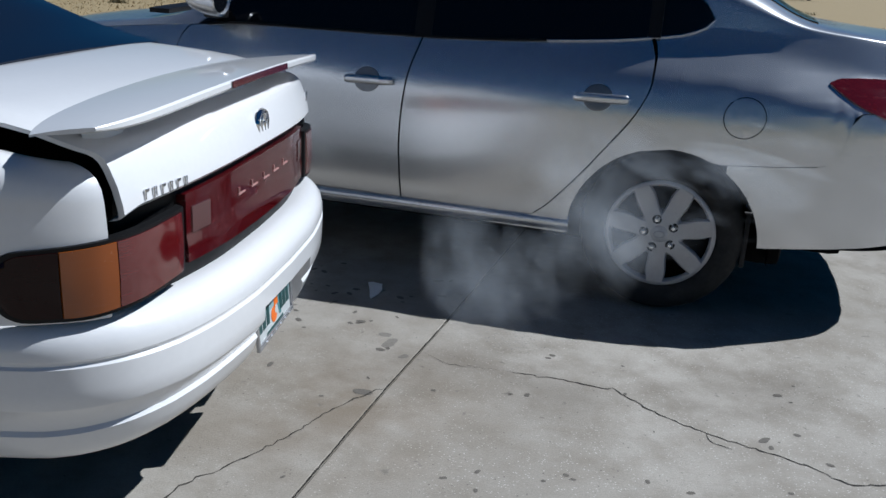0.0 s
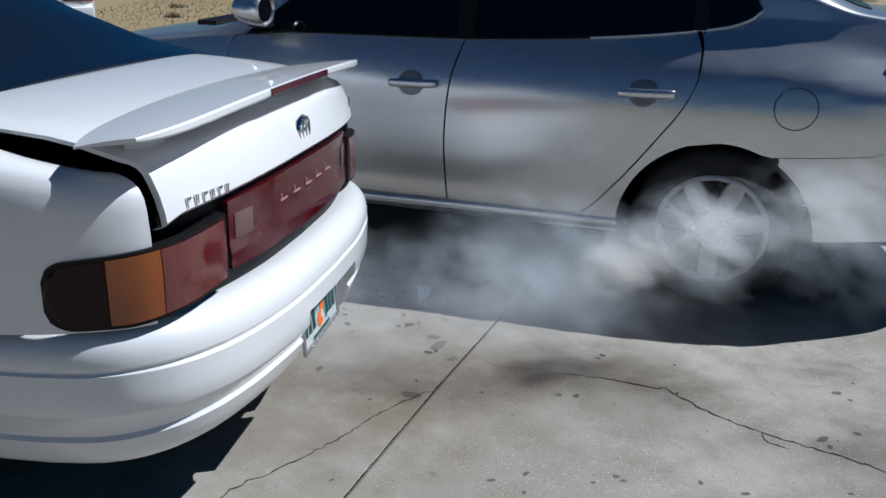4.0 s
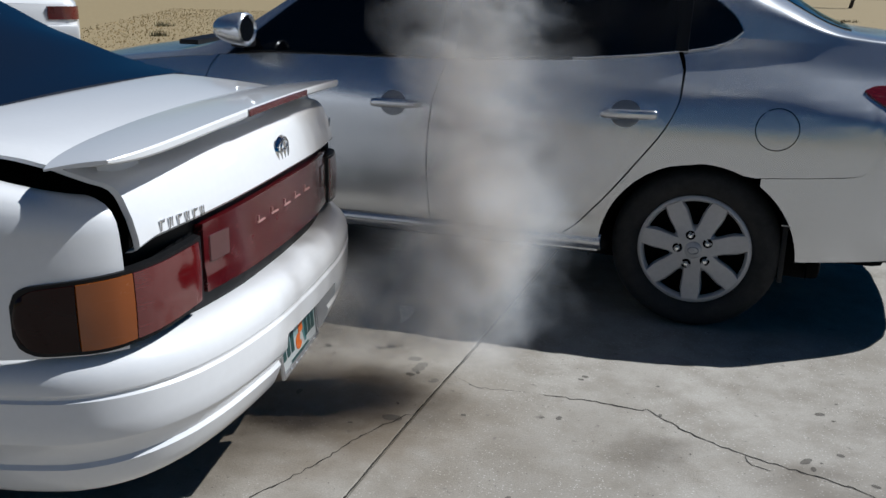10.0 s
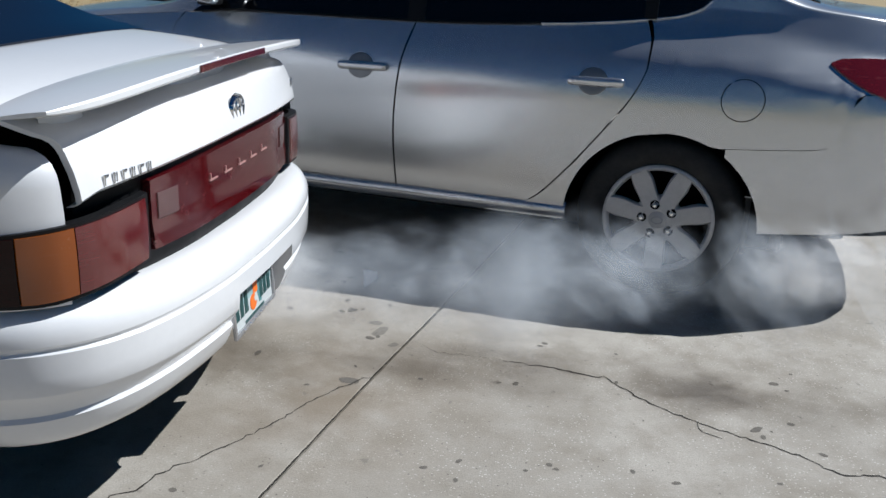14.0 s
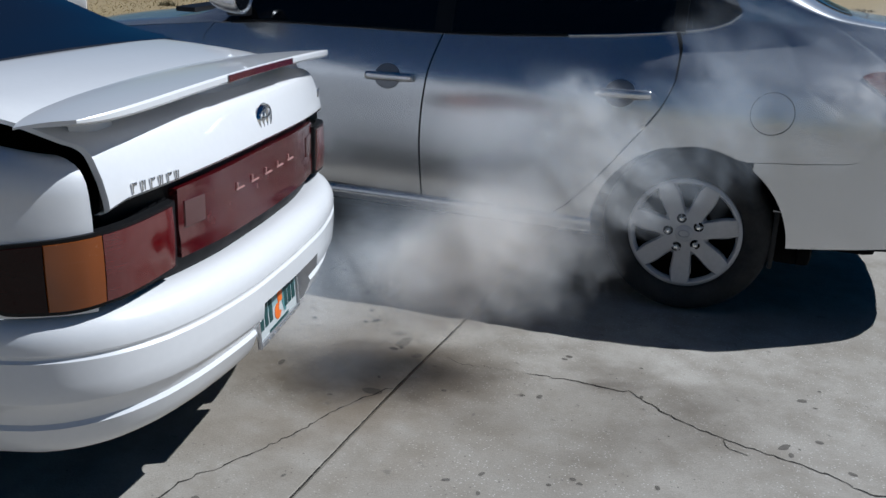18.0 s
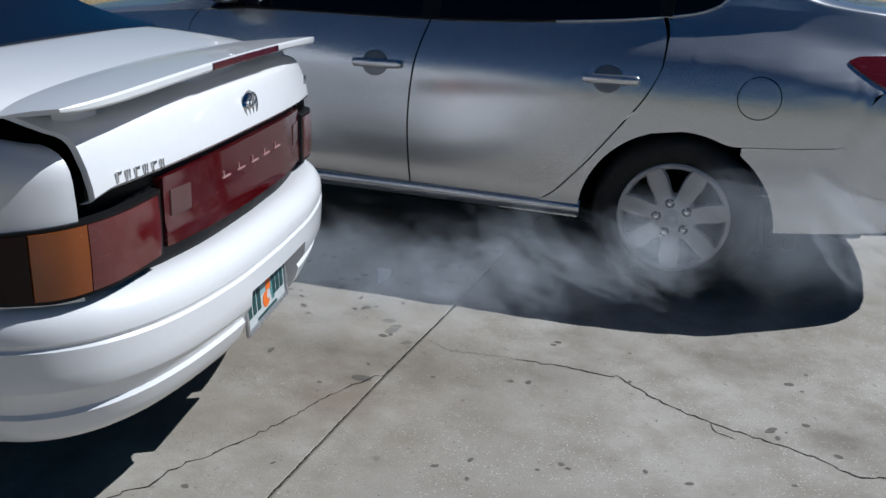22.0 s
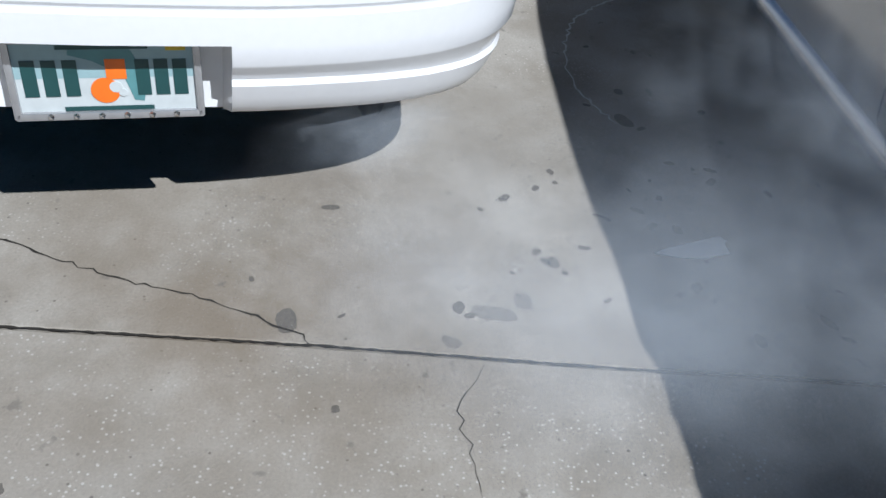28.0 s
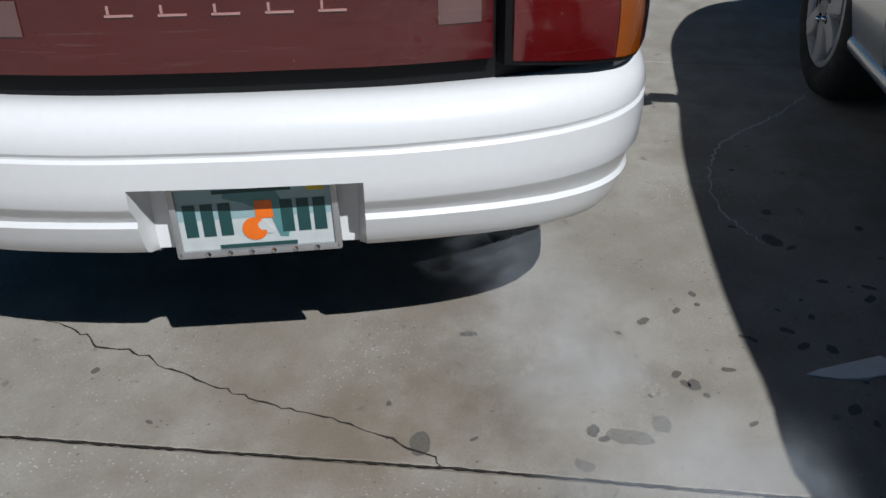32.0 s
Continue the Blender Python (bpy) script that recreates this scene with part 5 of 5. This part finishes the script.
def release_smoke():
    rnd = random.Random(7)
    t = -3.5
    while t < 31.8:
        rate = float(np.interp(t, WT, [w[4] for w in WIND]))
        t += rnd.uniform(0.6, 1.4) / (0.85 * rate)
        rise = wind(t + 0.5)[2]
        low = t > 24.6
        is_thin = rnd.random() < (0.25 if rise > 0.4 else 0.93 if low else 0.88 if rate < 5 else 0.66)
        radius = rnd.uniform(0.24, 0.42) * (0.8 if rise < 0.12 else 1.0) if is_thin else rnd.uniform(0.13, 0.25) * (1.35 if rise > 0.4 else 1.0)
        hazy = 24.6 < t < 27.9
        radius *= 1.25 if hazy else 0.75 if low else 1.0
        ob = new("puff", rnd.choice(HAZE if hazy and is_thin else PUFFS[is_thin]))
        ob.parent = smoke
        ob.scale = (radius * rnd.uniform(0.9, 1.3), radius * rnd.uniform(0.9, 1.3), radius * rnd.uniform(0.7, 1.0) * (0.6 if low else 1.0))
        PUFF_ROWS.append((ob, smoke_rows(t, rnd, radius)))


release_smoke()

# ---- across the field ----
TAIL = pose(-9.71, 6.61, -0.07, 0, 0, -47)
parked = thing("parked_car", "white car parked on the dry grass, red tail lamps", "car", TAIL)
half_w = curve([-4.35, -4.2, -3.5, -2.0, -0.5, -0.12, 0.0], [0.50, 0.68, 0.82, 0.84, 0.82, 0.78, 0.66])
deck = curve([-4.35, -4.1, -3.2, -2.0, -0.5, -0.08, 0.0], [0.60, 0.74, 0.92, 0.96, 0.98, 0.97, 0.90])
cab_top = curve([-3.1, -2.4, -1.8, -1.2, -0.55, -0.12], [0.93, 1.36, 1.45, 1.44, 1.36, 0.96])


def hull(x):
    h, d = half_w(x), deck(x)
    return [(h - 0.06, 0.22), (h - 0.01, 0.34), (h, 0.55), (h - 0.005, 0.72), (h - 0.03, d - 0.06), (h - 0.08, d), (0.4 * h, d + 0.012), (0.0, d + 0.015)]


bm = bmesh.new()
rows = [[(x, y, z) for y, z in hull(x)] + [(x, -y, z) for y, z in hull(x)[::-1][1:]] for x in [*spread(-4.35, -0.5, 24), *spread(-0.42, 0.0, 8)]]
grid(bm, rows)
for row in (rows[0], rows[-1]):
    bm.faces.new([bm.verts.new(p) for p in row])
part("body", bm, white_paint, parked, "white painted body")
bm = bmesh.new()
rows = []
for x in spread(-3.08, -0.14, 22):
    c, w = cab_top(x), half_w(x) - 0.09
    r = w - 0.20 * (c - 0.93) / 0.5
    half = [(w, 0.93), (w - 0.3 * (w - r), 0.93 + 0.35 * (c - 0.93)), (r, c - 0.07), (r - 0.06, c - 0.02), (0.4 * r, c), (0, c + 0.005)]
    rows.append([(x, y, z) for y, z in half] + [(x, -y, z) for y, z in half[::-1][1:]])
grid(bm, rows)
part("cabin", bm, white_paint, parked)
bm = bmesh.new()
rows = []
for x in spread(-0.52, -0.17, 8):
    c, w = cab_top(x) + 0.012, half_w(x) - 0.17
    rows.append([(x + 0.004, w * s, c - 0.02 * s * s) for s in spread(-1, 1, 9)])
grid(bm, framed(rows, (0, 0, -0.01)))
part("rear_window", bm, side_glass, parked)
bm = bmesh.new()
box(bm, (-0.35, -0.80, 0.36), (0.05, 0.80, 0.62), bevel=0.05)
part("rear_bumper", bm, white_paint, parked)
for side in (-1, 1):
    bm = bmesh.new()
    rows = [[(x + 0.012, side * (y + 0.012), z) for x, y in ((0.008, 0.40), (0.004, 0.55), (-0.004, 0.68), (-0.06, 0.745), (-0.12, 0.785), (-0.20, 0.80))] for z in (0.70, 0.76, 0.84, 0.88)]
    grid(bm, framed(rows, (-0.03, -side * 0.02, 0)))
    part("tail_lamp", bm, red_lamp, parked, "wide red tail lamp")
    for ax in (-0.85, -3.5):
        bm = bmesh.new()
        lathe(bm, [(0.02, 0.03), (0.19, 0.02), (0.24, -0.02), (0.285, -0.01), (0.305, 0.02), (0.305, 0.16), (0.25, 0.19), (0.02, 0.19)], 32)
        w = part("wheel", bm, rubber, parked)
        w.location = (ax, side * 0.80, 0.305)
        w.rotation_euler = (0, 0, 0 if side < 0 else math.pi)

bark = plain("bark", (0.055, 0.045, 0.035), 0.9, grain=12, vary=0.4, bump=0.4)
leaf_mat = plain("leaf", (0.045, 0.055, 0.022), 0.7, grain=5, vary=0.4, bump=0)


def crown_of(bm, rnd, centre, size, count, leaf):
    """Many small leaf clumps with an uneven outline."""
    for _ in range(count):
        d = Vector((rnd.gauss(0, 1), rnd.gauss(0, 1), rnd.gauss(0, 0.7)))
        p = Vector(centre) + d * size * 0.45
        a = Euler((rnd.uniform(0, 6), rnd.uniform(0, 6), rnd.uniform(0, 6))).to_matrix()
        q = leaf * rnd.uniform(0.6, 1.3)
        bm.faces.new([bm.verts.new(p + a @ Vector(c)) for c in ((-q, 0, 0), (0, -0.5 * q, 0.1 * q), (q, 0, 0), (0, 0.5 * q, 0.1 * q))])


rnd = random.Random(31)
tree = thing("tree", "thin leaning tree on the far side of the field", "tree", pose(5.1, 69.0, -0.07))
bm = bmesh.new()
trunk_line = [(0, 0, -0.1), (0.15, 0, 0.6), (0.55, 0, 1.5), (0.95, 0.05, 2.6), (1.1, 0.1, 3.8), (1.15, 0.1, 5.2)]
for (a, b), r in zip(zip(trunk_line, trunk_line[1:]), (0.13, 0.115, 0.10, 0.08, 0.06)):
    tube(bm, [a, b], r, 8)
for k in range(7):
    a, z = k * 0.9 * math.pi, 2.4 + 0.4 * k
    tube(bm, [(0.9 + 0.03 * k, 0.05, z), (0.9 + 0.7 * math.cos(a), 0.7 * math.sin(a), z + 0.5), (0.9 + 1.3 * math.cos(a), 1.3 * math.sin(a), z + 1.2)], 0.035, 6)
part("trunk", bm, bark, tree)
bm = bmesh.new()
for k in range(9):
    a = k * 0.9 * math.pi
    crown_of(bm, rnd, (0.9 + 1.2 * math.cos(a), 1.2 * math.sin(a), 3.6 + 0.35 * k), 1.3, 170, 0.11)
part("crown", bm, leaf_mat, tree)
bush = thing("bush", "dark bush at the far edge of the field", "bush", pose(12.5, 130.0, -0.07))
bm = bmesh.new()
for k in range(7):
    tube(bm, [(0, 0, -0.05), (0.5 * math.cos(k), 0.5 * math.sin(k), 1.0), (0.9 * math.cos(k), 0.9 * math.sin(k), 1.9)], 0.03, 5)
part("stems", bm, bark, bush)
bm = bmesh.new()
for k in range(6):
    crown_of(bm, rnd, (0.8 * math.cos(k), 0.8 * math.sin(k), 0.7 + 0.2 * k), 1.2, 200, 0.12)
part("crown", bm, leaf_mat, bush)


def motions():
    """All that moves: every puff of smoke drifts along its own way."""
    for ob, rows in PUFF_ROWS:
        walk(ob, rows)


motions()
